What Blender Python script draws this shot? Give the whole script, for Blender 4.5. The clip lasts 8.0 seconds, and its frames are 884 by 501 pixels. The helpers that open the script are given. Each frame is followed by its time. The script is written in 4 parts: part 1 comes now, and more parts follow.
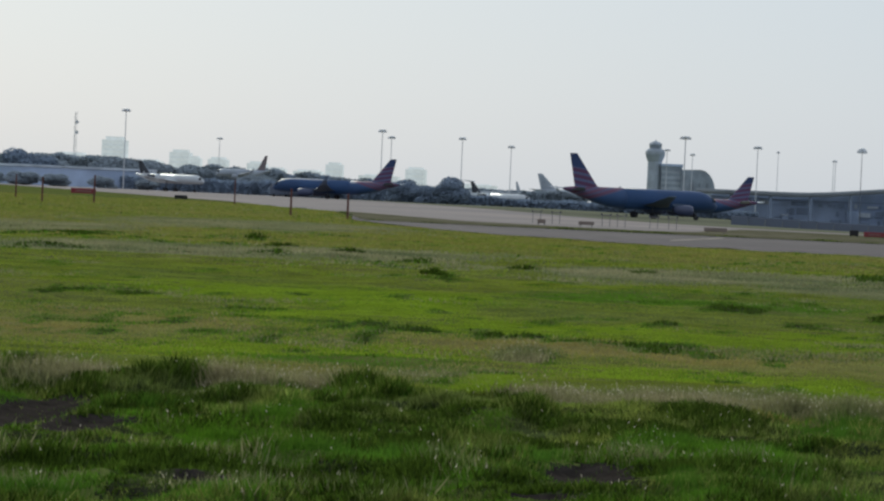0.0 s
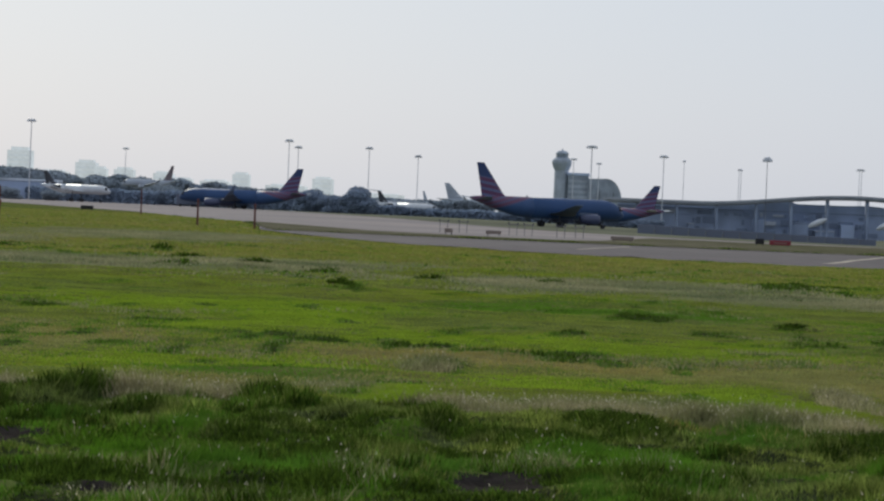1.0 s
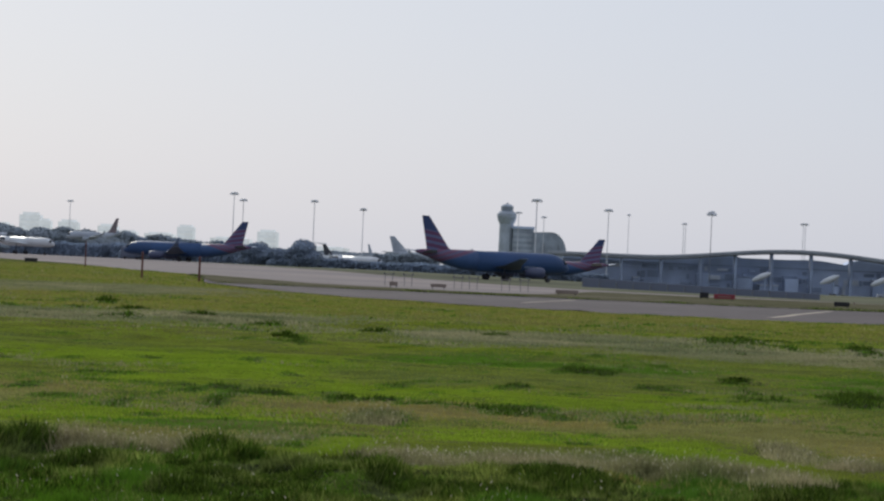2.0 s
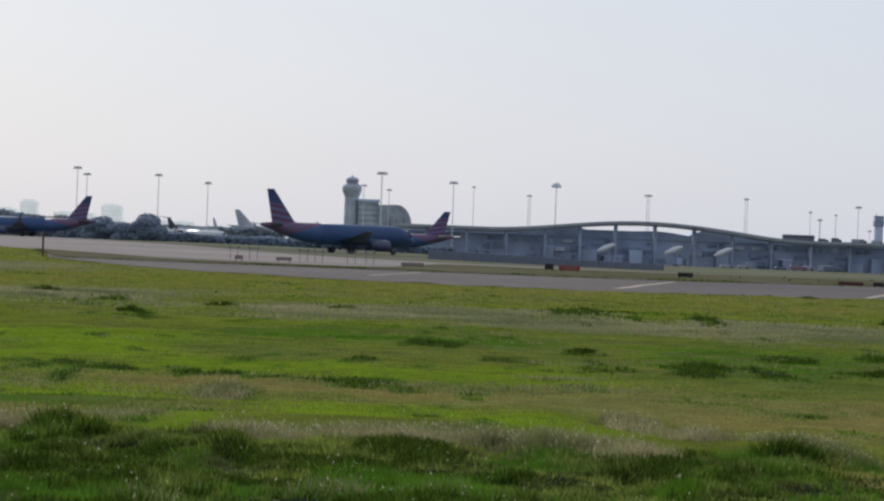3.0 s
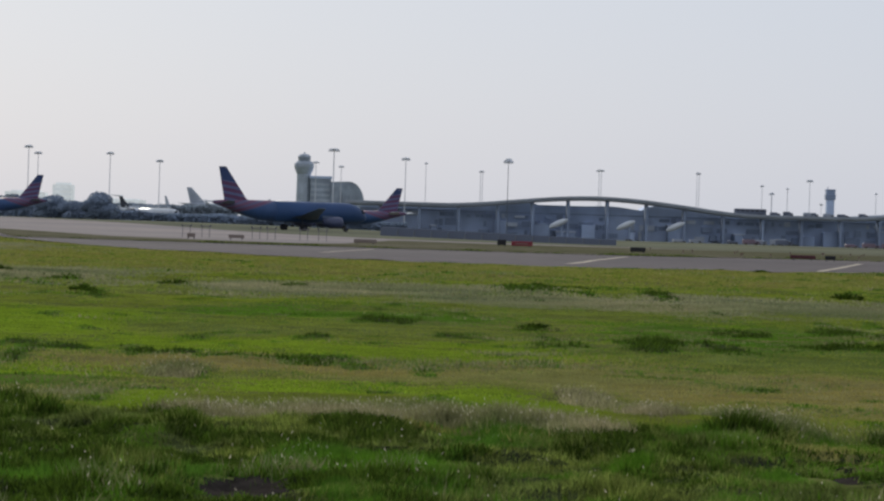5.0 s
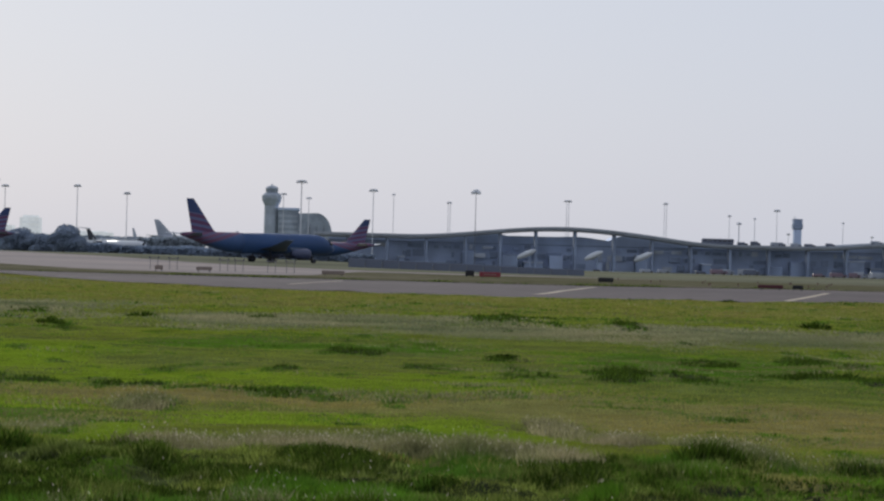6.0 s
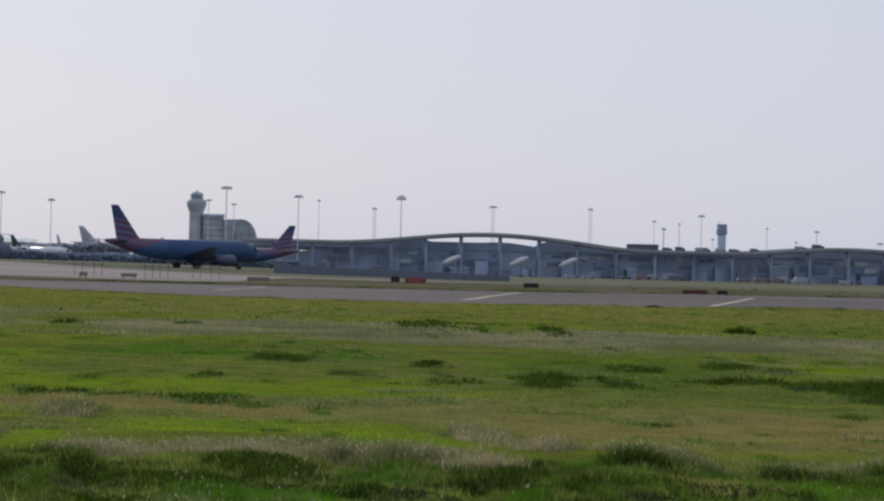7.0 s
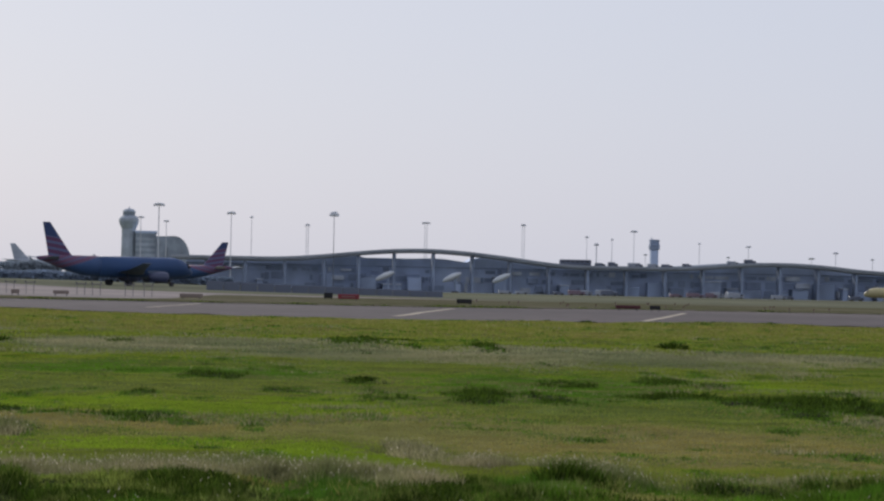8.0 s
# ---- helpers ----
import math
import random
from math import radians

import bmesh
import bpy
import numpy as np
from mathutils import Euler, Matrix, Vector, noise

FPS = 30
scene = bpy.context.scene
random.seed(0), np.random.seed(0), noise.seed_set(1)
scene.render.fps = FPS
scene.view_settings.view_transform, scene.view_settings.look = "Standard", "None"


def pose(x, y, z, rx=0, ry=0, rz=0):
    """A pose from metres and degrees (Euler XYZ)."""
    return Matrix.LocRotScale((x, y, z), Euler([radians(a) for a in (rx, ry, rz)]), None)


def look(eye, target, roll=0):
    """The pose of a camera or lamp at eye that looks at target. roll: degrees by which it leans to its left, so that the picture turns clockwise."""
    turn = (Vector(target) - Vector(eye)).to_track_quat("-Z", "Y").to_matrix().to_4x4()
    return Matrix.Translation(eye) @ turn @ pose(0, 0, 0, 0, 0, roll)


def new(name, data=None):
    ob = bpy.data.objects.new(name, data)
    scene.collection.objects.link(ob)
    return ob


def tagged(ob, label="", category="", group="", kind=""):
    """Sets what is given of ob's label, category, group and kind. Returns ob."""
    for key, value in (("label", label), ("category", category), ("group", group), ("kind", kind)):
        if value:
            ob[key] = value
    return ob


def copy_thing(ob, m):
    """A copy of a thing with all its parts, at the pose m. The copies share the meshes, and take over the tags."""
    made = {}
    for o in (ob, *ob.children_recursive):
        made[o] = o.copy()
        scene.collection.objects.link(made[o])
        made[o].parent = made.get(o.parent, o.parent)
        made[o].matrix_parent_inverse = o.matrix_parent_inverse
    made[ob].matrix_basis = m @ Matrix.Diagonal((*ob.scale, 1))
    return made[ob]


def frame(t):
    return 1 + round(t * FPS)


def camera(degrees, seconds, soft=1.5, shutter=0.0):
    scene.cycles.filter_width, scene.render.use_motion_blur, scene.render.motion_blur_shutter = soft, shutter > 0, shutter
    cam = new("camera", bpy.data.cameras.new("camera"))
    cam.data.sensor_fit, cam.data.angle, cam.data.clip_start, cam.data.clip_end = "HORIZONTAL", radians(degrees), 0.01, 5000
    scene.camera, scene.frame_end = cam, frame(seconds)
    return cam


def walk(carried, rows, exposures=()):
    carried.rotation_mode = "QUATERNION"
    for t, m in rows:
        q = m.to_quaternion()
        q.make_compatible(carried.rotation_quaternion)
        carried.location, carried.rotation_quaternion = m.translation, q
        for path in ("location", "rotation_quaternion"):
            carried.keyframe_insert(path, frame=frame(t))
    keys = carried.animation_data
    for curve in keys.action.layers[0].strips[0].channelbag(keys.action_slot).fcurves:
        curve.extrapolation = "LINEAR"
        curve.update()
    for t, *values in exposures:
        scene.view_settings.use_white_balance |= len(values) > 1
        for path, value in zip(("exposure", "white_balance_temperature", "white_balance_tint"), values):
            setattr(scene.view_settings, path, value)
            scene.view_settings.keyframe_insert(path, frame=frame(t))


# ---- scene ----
cam = camera(17.83, 8.0, soft=2.4)
EYE = Vector((0.0, 0.0, 2.2))


def aim(yaw, pitch, roll):
    y, p = radians(yaw), radians(pitch)
    way = Vector((-math.sin(y) * math.cos(p), math.cos(y) * math.cos(p), math.sin(p)))
    return look(EYE, EYE + way * 100, roll)


walk(cam, [
    (0.0, aim(5.300, -1.117, 2.550)),
    (0.5, aim(4.146, -0.932, 2.459)),
    (1.0, aim(3.425, -0.844, 2.388)),
    (1.2, aim(3.410, -0.565, 2.406)),
    (2.3, aim(1.716, 0.355, 2.440)),
    (2.5, aim(1.213, -0.594, 2.335)),
    (3.0, aim(-0.807, -0.142, 2.164)),
    (3.5, aim(-1.891, -1.022, 2.049)),
    (4.0, aim(-1.798, -1.188, 1.940)),
    (4.5, aim(-1.787, -0.868, 1.846)),
    (4.7, aim(-1.766, -0.755, 1.781)),
    (5.8, aim(-2.133, -0.077, 1.636)),
    (6.0, aim(-2.419, 0.060, 1.523)),
    (6.5, aim(-3.310, 0.259, 1.452)),
    (7.0, aim(-3.932, 0.218, 1.400)),
    (7.5, aim(-4.624, 0.122, 1.276)),
    (8.0, aim(-5.286, 0.575, 1.209)),
], [(0.0, 0.02, 6450, -2), (1.0, 0.02, 6450, 2), (2.5, 0.0, 6500, 5), (3.0, 0.12, 6560, 4), (3.5, 0.12, 6620, 4), (4.0, 0.28, 6620, 4), (4.5, 0.10, 6600, 4), (6.0, 0.0, 6500, 6), (8.0, 0.02, 6500, 8)])

# ---- world, sun ----
SUN_EL, SUN_AZ = radians(29), radians(-24)
world = bpy.data.worlds.new("hazy_sky")
scene.world = world
world.use_nodes = True
wn, wl = world.node_tree.nodes, world.node_tree.links
wn.clear()
sky = wn.new("ShaderNodeTexSky")
sky.sky_type, sky.sun_disc = "NISHITA", False
sky.sun_elevation, sky.sun_rotation = SUN_EL, SUN_AZ
sky.air_density, sky.dust_density, sky.ozone_density = 1.0, 2.0, 2.0
bg_sky, bg_haze, both, wout = (wn.new(k) for k in ("ShaderNodeBackground", "ShaderNodeBackground", "ShaderNodeAddShader", "ShaderNodeOutputWorld"))
bg_sky.inputs["Strength"].default_value = 0.015
bg_haze.inputs["Color"].default_value = (0.785, 0.82, 1.0, 1)
bg_haze.inputs["Strength"].default_value = 0.64
wl.new(sky.outputs[0], bg_sky.inputs["Color"])
wl.new(bg_sky.outputs[0], both.inputs[0])
wl.new(bg_haze.outputs[0], both.inputs[1])
wl.new(both.outputs[0], wout.inputs["Surface"])
sun = new("sun", bpy.data.lights.new("sun", "SUN"))
sun.data.energy, sun.data.angle, sun.data.color = 2.2, radians(2.0), (1.0, 0.94, 0.85)
sun.matrix_world = look((math.sin(SUN_AZ) * math.cos(SUN_EL) * 100, math.cos(SUN_AZ) * math.cos(SUN_EL) * 100, math.sin(SUN_EL) * 100), (0, 0, 0))


# ---- materials ----
def material(name, color, rough=0.7, metal=0.0, vary=0.15, scale=1.0, bump=0.0, spec=0.3, translucent=0.0, island=0.0, coords="Object", second=None, second_scale=0.1):
    """Two scales of colour variation, per-object or per-island variation, and fine relief."""
    m = bpy.data.materials.new(name)
    m.use_nodes = True
    n, l = m.node_tree.nodes, m.node_tree.links
    b = n["Principled BSDF"]
    b.inputs["Roughness"].default_value, b.inputs["Metallic"].default_value = rough, metal
    b.inputs["Specular IOR Level"].default_value = spec
    if coords == "World":
        where = n.new("ShaderNodeNewGeometry").outputs["Position"]
    else:
        where = n.new("ShaderNodeTexCoord").outputs["Object"]
    fine, broad = n.new("ShaderNodeTexNoise"), n.new("ShaderNodeTexNoise")
    fine.inputs["Scale"].default_value, fine.inputs["Detail"].default_value = scale, 6
    broad.inputs["Scale"].default_value, broad.inputs["Detail"].default_value = second_scale, 4
    l.new(where, fine.inputs["Vector"])
    l.new(where, broad.inputs["Vector"])
    mix = n.new("ShaderNodeMix")
    mix.data_type = "RGBA"
    other = second or tuple(c * 0.72 for c in color)
    mix.inputs["A"].default_value, mix.inputs["B"].default_value = (*color, 1), (*other, 1)
    ramp = n.new("ShaderNodeMapRange")
    ramp.inputs["From Min"].default_value, ramp.inputs["From Max"].default_value = 0.38, 0.62
    l.new(broad.outputs["Fac"], ramp.inputs["Value"])
    l.new(ramp.outputs[0], mix.inputs["Factor"])
    hsv = n.new("ShaderNodeHueSaturation")
    val = n.new("ShaderNodeMapRange")
    val.inputs["From Min"].default_value, val.inputs["From Max"].default_value = 0.3, 0.7
    val.inputs["To Min"].default_value, val.inputs["To Max"].default_value = 1 - vary, 1 + vary
    l.new(fine.outputs["Fac"], val.inputs["Value"])
    value = val.outputs[0]
    if island:
        geo = n.new("ShaderNodeNewGeometry")
        isl = n.new("ShaderNodeMapRange")
        isl.inputs["To Min"].default_value, isl.inputs["To Max"].default_value = 1 - island, 1 + island
        mul = n.new("ShaderNodeMath")
        mul.operation = "MULTIPLY"
        l.new(geo.outputs["Random Per Island"], isl.inputs["Value"])
        l.new(isl.outputs[0], mul.inputs[0])
        l.new(value, mul.inputs[1])
        value = mul.outputs[0]
    l.new(mix.outputs["Result"], hsv.inputs["Color"])
    l.new(value, hsv.inputs["Value"])
    l.new(hsv.outputs[0], b.inputs["Base Color"])
    if bump:
        bn = n.new("ShaderNodeBump")
        bn.inputs["Strength"].default_value, bn.inputs["Distance"].default_value = bump, 0.02
        l.new(fine.outputs["Fac"], bn.inputs["Height"])
        l.new(bn.outputs[0], b.inputs["Normal"])
    if translucent:
        tr, mx = n.new("ShaderNodeBsdfTranslucent"), n.new("ShaderNodeMixShader")
        l.new(hsv.outputs[0], tr.inputs["Color"])
        mx.inputs[0].default_value = translucent
        l.new(b.outputs[0], mx.inputs[1])
        l.new(tr.outputs[0], mx.inputs[2])
        l.new(mx.outputs[0], n["Material Output"].inputs["Surface"])
    return m


def striped(name, base, stripe, pale, slope, period, low, high, rough=0.62):
    """Slanted paint bands on an aircraft: stripes below a slanted line, plain above."""
    m = material(name, base, rough, 0.0, 0.06, 0.6, spec=0.4)
    n, l = m.node_tree.nodes, m.node_tree.links
    b = n["Principled BSDF"]
    plain = b.inputs["Base Color"].links[0].from_socket
    sep = n.new("ShaderNodeSeparateXYZ")
    l.new(n.new("ShaderNodeTexCoord").outputs["Object"], sep.inputs[0])

    def calc(op, a, c):
        k = n.new("ShaderNodeMath")
        k.operation = op
        for s, v in zip(k.inputs, (a, c)):
            if isinstance(v, (int, float)):
                s.default_value = v
            else:
                l.new(v, s)
        return k.outputs[0]
    u = calc("ADD", sep.outputs["Z"], calc("MULTIPLY", sep.outputs["X"], slope))
    wave = calc("LESS_THAN", calc("FRACT", calc("DIVIDE", u, period), 0.0), 0.58)
    inside = calc("MULTIPLY", calc("GREATER_THAN", u, low), calc("LESS_THAN", u, high))
    two = n.new("ShaderNodeMix")
    two.data_type = "RGBA"
    two.inputs["A"].default_value, two.inputs["B"].default_value = (*pale, 1), (*stripe, 1)
    l.new(wave, two.inputs["Factor"])
    end = n.new("ShaderNodeMix")
    end.data_type = "RGBA"
    l.new(inside, end.inputs["Factor"])
    l.new(plain, end.inputs["A"])
    l.new(two.outputs["Result"], end.inputs["B"])
    l.new(end.outputs["Result"], b.inputs["Base Color"])
    return m


SOIL = material("field_soil", (0.075, 0.105, 0.026), 1.0, 0, 0.35, 1.2, 0.4, 0.0, coords="World", second=(0.115, 0.115, 0.04), second_scale=0.05)
DIRT = material("bare_dirt", (0.036, 0.031, 0.027), 1.0, 0, 0.35, 9, 0.6, 0.0, coords="World")
ASPHALT = material("asphalt", (0.102, 0.09, 0.092), 0.95, 0, 0.14, 0.6, 0.2, 0.04, coords="World", second=(0.135, 0.12, 0.118), second_scale=0.02)
CONCRETE = material("pale_concrete", (0.225, 0.192, 0.185), 0.95, 0, 0.12, 0.3, 0.2, 0.08, coords="World", second=(0.17, 0.152, 0.154), second_scale=0.015)
MEDIAN = material("dry_median_grass", (0.082, 0.082, 0.046), 1.0, 0, 0.3, 0.5, 0.4, 0.0, coords="World", second=(0.125, 0.115, 0.082), second_scale=0.04)
PAINT_LINE = material("worn_line_paint", (0.36, 0.31, 0.24), 0.8, 0, 0.2, 2)
FAR_GRASS = material("far_apron_grass", (0.12, 0.122, 0.092), 1.0, 0, 0.2, 0.1, spec=0.0, coords="World", second=(0.15, 0.155, 0.11), second_scale=0.01)
GRASS = material("grass_blade", (0.195, 0.245, 0.03), 0.9, 0, 0.3, 0.7, spec=0.03, translucent=0.45, island=0.18, coords="World", second=(0.185, 0.225, 0.045), second_scale=0.12)
GRASS_BRIGHT = material("lush_grass_blade", (0.205, 0.30, 0.026), 0.9, 0, 0.25, 0.6, spec=0.03, translucent=0.5, island=0.18, coords="World", second=(0.19, 0.275, 0.025), second_scale=0.15)
GRASS_DRY = material("dry_grass_blade", (0.285, 0.25, 0.075), 0.8, 0, 0.25, 0.8, spec=0.03, translucent=0.4, island=0.18, coords="World", second=(0.25, 0.25, 0.08), second_scale=0.2)
GRASS_PALE = material("pale_seed_grass", (0.31, 0.295, 0.165), 0.8, 0, 0.25, 0.8, spec=0.03, translucent=0.4, island=0.18, coords="World", second=(0.18, 0.20, 0.10), second_scale=0.2)
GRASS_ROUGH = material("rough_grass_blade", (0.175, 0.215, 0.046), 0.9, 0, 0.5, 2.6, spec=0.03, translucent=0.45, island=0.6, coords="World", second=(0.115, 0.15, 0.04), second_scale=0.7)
WEED = material("dark_weed_leaf", (0.06, 0.10, 0.013), 0.7, 0, 0.4, 2, spec=0.03, translucent=0.35, island=0.6, coords="World")
GRASS_LUSH = material("deep_green_blade", (0.095, 0.205, 0.016), 0.9, 0, 0.3, 0.9, spec=0.03, translucent=0.45, island=0.25, coords="World", second=(0.075, 0.16, 0.02), second_scale=0.3)
GRASS_FRINGE = material("straw_stem", (0.30, 0.27, 0.15), 0.85, 0, 0.3, 1.5, spec=0.03, translucent=0.45, island=0.35, coords="World", second=(0.16, 0.18, 0.07), second_scale=0.5)
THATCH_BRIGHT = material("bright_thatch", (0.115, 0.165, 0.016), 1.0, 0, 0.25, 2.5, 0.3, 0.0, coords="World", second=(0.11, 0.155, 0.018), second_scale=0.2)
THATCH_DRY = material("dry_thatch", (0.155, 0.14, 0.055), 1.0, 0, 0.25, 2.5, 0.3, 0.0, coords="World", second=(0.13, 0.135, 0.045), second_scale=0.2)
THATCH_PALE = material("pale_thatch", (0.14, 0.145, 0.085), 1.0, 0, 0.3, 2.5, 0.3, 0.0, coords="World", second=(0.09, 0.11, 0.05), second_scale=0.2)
# thatch of the rough belt, with shade between the blades added to its colour
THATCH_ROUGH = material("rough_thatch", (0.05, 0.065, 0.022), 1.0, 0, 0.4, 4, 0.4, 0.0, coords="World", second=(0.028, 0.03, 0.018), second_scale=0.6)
SEED = material("seed_head", (0.58, 0.52, 0.40), 0.8, 0, 0.2, 3, translucent=0.4, island=0.35, coords="World")
SILVER = material("silver_blue_fuselage", (0.036, 0.08, 0.19), 0.5, 0.0, 0.05, 0.4, spec=0.25)
WING = material("grey_wing_skin", (0.10, 0.14, 0.22), 0.5, 0, 0.08, 0.6, spec=0.5)
NACELLE = material("engine_nacelle_skin", (0.06, 0.075, 0.15), 0.4, 0, 0.08, 1, spec=0.5)
FIN = striped("striped_fin_paint", (0.035, 0.06, 0.16), (0.11, 0.042, 0.10), (0.11, 0.125, 0.23), 0.16, 1.15, 1.8, 6.6)
TAIL_BODY = striped("striped_tail_fuselage", (0.036, 0.08, 0.19), (0.125, 0.055, 0.105), (0.095, 0.085, 0.16), -0.30, 0.9, 7.0, 10.6)
WHITE_PAINT = material("white_aircraft_paint", (0.62, 0.65, 0.68), 0.35, 0, 0.05, 0.4, spec=0.5)
# pale grey of the far airliners carries the haze in its colour
HAZED_GREY = material("hazed_aircraft_grey", (0.40, 0.44, 0.50), 0.5, 0, 0.05, 0.3)
OLIVE_FIN = material("brown_fin_paint", (0.22, 0.18, 0.19), 0.5, 0, 0.08, 0.5)
YELLOW_PAINT = material("yellow_aircraft_paint", (0.50, 0.44, 0.24), 0.4, 0, 0.06, 0.4)
TYRE = material("tyre_rubber", (0.03, 0.03, 0.035), 0.9, 0, 0.1, 4)
DARK_METAL = material("dark_metal", (0.07, 0.075, 0.09), 0.5, 0.5, 0.1, 3)
GLASS_DARK = material("cockpit_glass", (0.03, 0.035, 0.05), 0.1, 0, 0.02, 1, spec=0.6)
MAST = material("galvanised_mast", (0.62, 0.64, 0.67), 0.6, 0.2, 0.1, 0.5)
MAST_DARK = material("dark_grey_mast", (0.16, 0.18, 0.21), 0.7, 0.2, 0.1, 0.5)
STAND_GREY = material("dull_stand_paint", (0.20, 0.19, 0.20), 0.8, 0, 0.1, 3)
LAMP_HEAD = material("lamp_housing", (0.70, 0.72, 0.76), 0.6, 0.1, 0.1, 1)
# tower and terminal tints are paler and bluer, with haze mixed into the colour
TOWER_WALL = material("hazed_tower_concrete", (0.44, 0.49, 0.56), 0.85, 0, 0.05, 0.15)
TOWER_DARK = material("hazed_tower_band", (0.33, 0.375, 0.44), 0.3, 0, 0.05, 0.3)
TERM_WALL = material("hazed_terminal_concrete", (0.46, 0.54, 0.70), 0.8, 0, 0.15, 0.12, second=(0.36, 0.44, 0.60), second_scale=0.02)
TERM_GLASS = material("hazed_terminal_glass", (0.27, 0.34, 0.48), 0.4, 0, 0.15, 0.2, spec=0.5)
TERM_PALE = material("hazed_terminal_panel", (0.58, 0.63, 0.70), 0.7, 0, 0.1, 0.3)
TERM_COLUMN = material("hazed_column_concrete", (0.29, 0.35, 0.47), 0.85, 0, 0.1, 0.3)
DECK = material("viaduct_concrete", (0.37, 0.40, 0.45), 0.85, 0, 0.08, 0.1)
BARRIER = material("barrier_concrete", (0.15, 0.17, 0.22), 0.85, 0, 0.15, 0.5)
RED_SIGN = material("red_sign_face", (0.24, 0.04, 0.05), 0.5, 0, 0.1, 2)
DARK_RED_SIGN = material("dark_red_sign_face", (0.09, 0.025, 0.03), 0.6, 0, 0.1, 2)
BLACK_SIGN = material("black_sign_face", (0.02, 0.02, 0.022), 0.6, 0, 0.1, 2)
SIGN_PALE = material("faded_sign_face", (0.25, 0.20, 0.17), 0.7, 0, 0.1, 2)
BAR_WHITE = material("white_marking", (0.7, 0.68, 0.65), 0.6, 0, 0.05, 2)
POST_RED = material("weathered_post", (0.13, 0.05, 0.04), 0.8, 0, 0.2, 3)
# leaf colours lightened and blued, to stand in for haze over the far trees
HAZED_LEAF = material("hazed_tree_leaf", (0.26, 0.32, 0.41), 0.9, 0, 0.2, 0.5, spec=0.0, translucent=0.2, island=0.1)
HAZED_LEAF_FAR = material("hazed_far_tree_leaf", (0.33, 0.38, 0.43), 0.9, 0, 0.15, 0.3, spec=0.0, translucent=0.2, island=0.1)
BARK = material("tree_bark", (0.08, 0.06, 0.05), 0.9, 0, 0.2, 2)


def haze_glow(name, color, glow):
    """Backdrop buildings many kilometres off: an even glow stands in for the haze."""
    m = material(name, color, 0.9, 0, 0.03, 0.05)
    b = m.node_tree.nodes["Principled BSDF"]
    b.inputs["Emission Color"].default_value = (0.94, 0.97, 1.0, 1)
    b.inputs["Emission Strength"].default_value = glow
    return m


CITY = haze_glow("hazy_city_concrete", (0.5, 0.52, 0.55), 0.36)
CITY_GLASS = haze_glow("hazy_city_window", (0.42, 0.45, 0.50), 0.36)
VAN_WHITE = material("vehicle_white", (0.34, 0.37, 0.42), 0.4, 0, 0.05, 1)
VAN_RED = material("vehicle_red", (0.22, 0.16, 0.19), 0.4, 0, 0.05, 1)
VAN_DARK = material("vehicle_dark", (0.13, 0.15, 0.20), 0.4, 0, 0.05, 1)


# ---- mesh helpers ----
def part(name, bm, mat, parent=None, label="", smooth=False):
    me = bpy.data.meshes.new(name)
    if smooth:
        for f in bm.faces:
            f.smooth = True
    bm.normal_update()
    bm.to_mesh(me)
    bm.free()
    me.materials.append(mat)
    ob = new(name, me)
    ob.parent = parent
    if label:
        ob["label"] = label
    return ob


def shared(name, like, parent, m):
    ob = new(name, like.data)
    ob.parent = parent
    ob.matrix_basis = m
    return ob


def thing(name, m, label, category, group="", kind=""):
    ob = new(name)
    ob.matrix_basis = m
    return tagged(ob, label, category, group, kind)


def box(bm, x0, x1, y0, y1, z0, z1, bevel=0.0):
    made = bmesh.ops.create_cube(bm, size=1.0)["verts"]
    for v in made:
        v.co = Vector((x0 + (v.co.x + 0.5) * (x1 - x0), y0 + (v.co.y + 0.5) * (y1 - y0), z0 + (v.co.z + 0.5) * (z1 - z0)))
    if bevel:
        edges = list({e for v in made for e in v.link_edges})
        bmesh.ops.bevel(bm, geom=edges, offset=bevel, segments=1, affect="EDGES")
    return bm


def boxed(*a, **k):
    return box(bmesh.new(), *a, **k)


def loft(bm, rings, caps=True, closed=True):
    made = [[bm.verts.new(p) for p in ring] for ring in rings]
    for a, b in zip(made, made[1:]):
        k = len(a)
        for i in range(k if closed else k - 1):
            bm.faces.new((a[i], a[(i + 1) % k], b[(i + 1) % k], b[i]))
    if caps:
        bm.faces.new(made[0][::-1])
        bm.faces.new(made[-1])
    return bm


def circle(c, r, axis, sides=12, squash=1.0):
    out = []
    for i in range(sides):
        a = 2 * math.pi * i / sides
        u, v = math.cos(a) * r, math.sin(a) * r * squash
        out.append(Vector(c) + (Vector((0, u, v)) if axis == "x" else Vector((u, v, 0)) if axis == "z" else Vector((u, 0, v))))
    return out


def tube(bm, a, b, r0, r1=None, sides=8):
    r1 = r0 if r1 is None else r1
    a, b = Vector(a), Vector(b)
    q = (b - a).to_track_quat("Z", "Y")
    rings = [[p0 + q @ Vector((math.cos(2 * math.pi * i / sides) * r, math.sin(2 * math.pi * i / sides) * r, 0)) for i in range(sides)] for p0, r in ((a, r0), (b, r1))]
    return loft(bm, rings)


def step(v, a, b):
    t = min(1.0, max(0.0, (v - a) / (b - a)))
    return t * t * (3 - 2 * t)


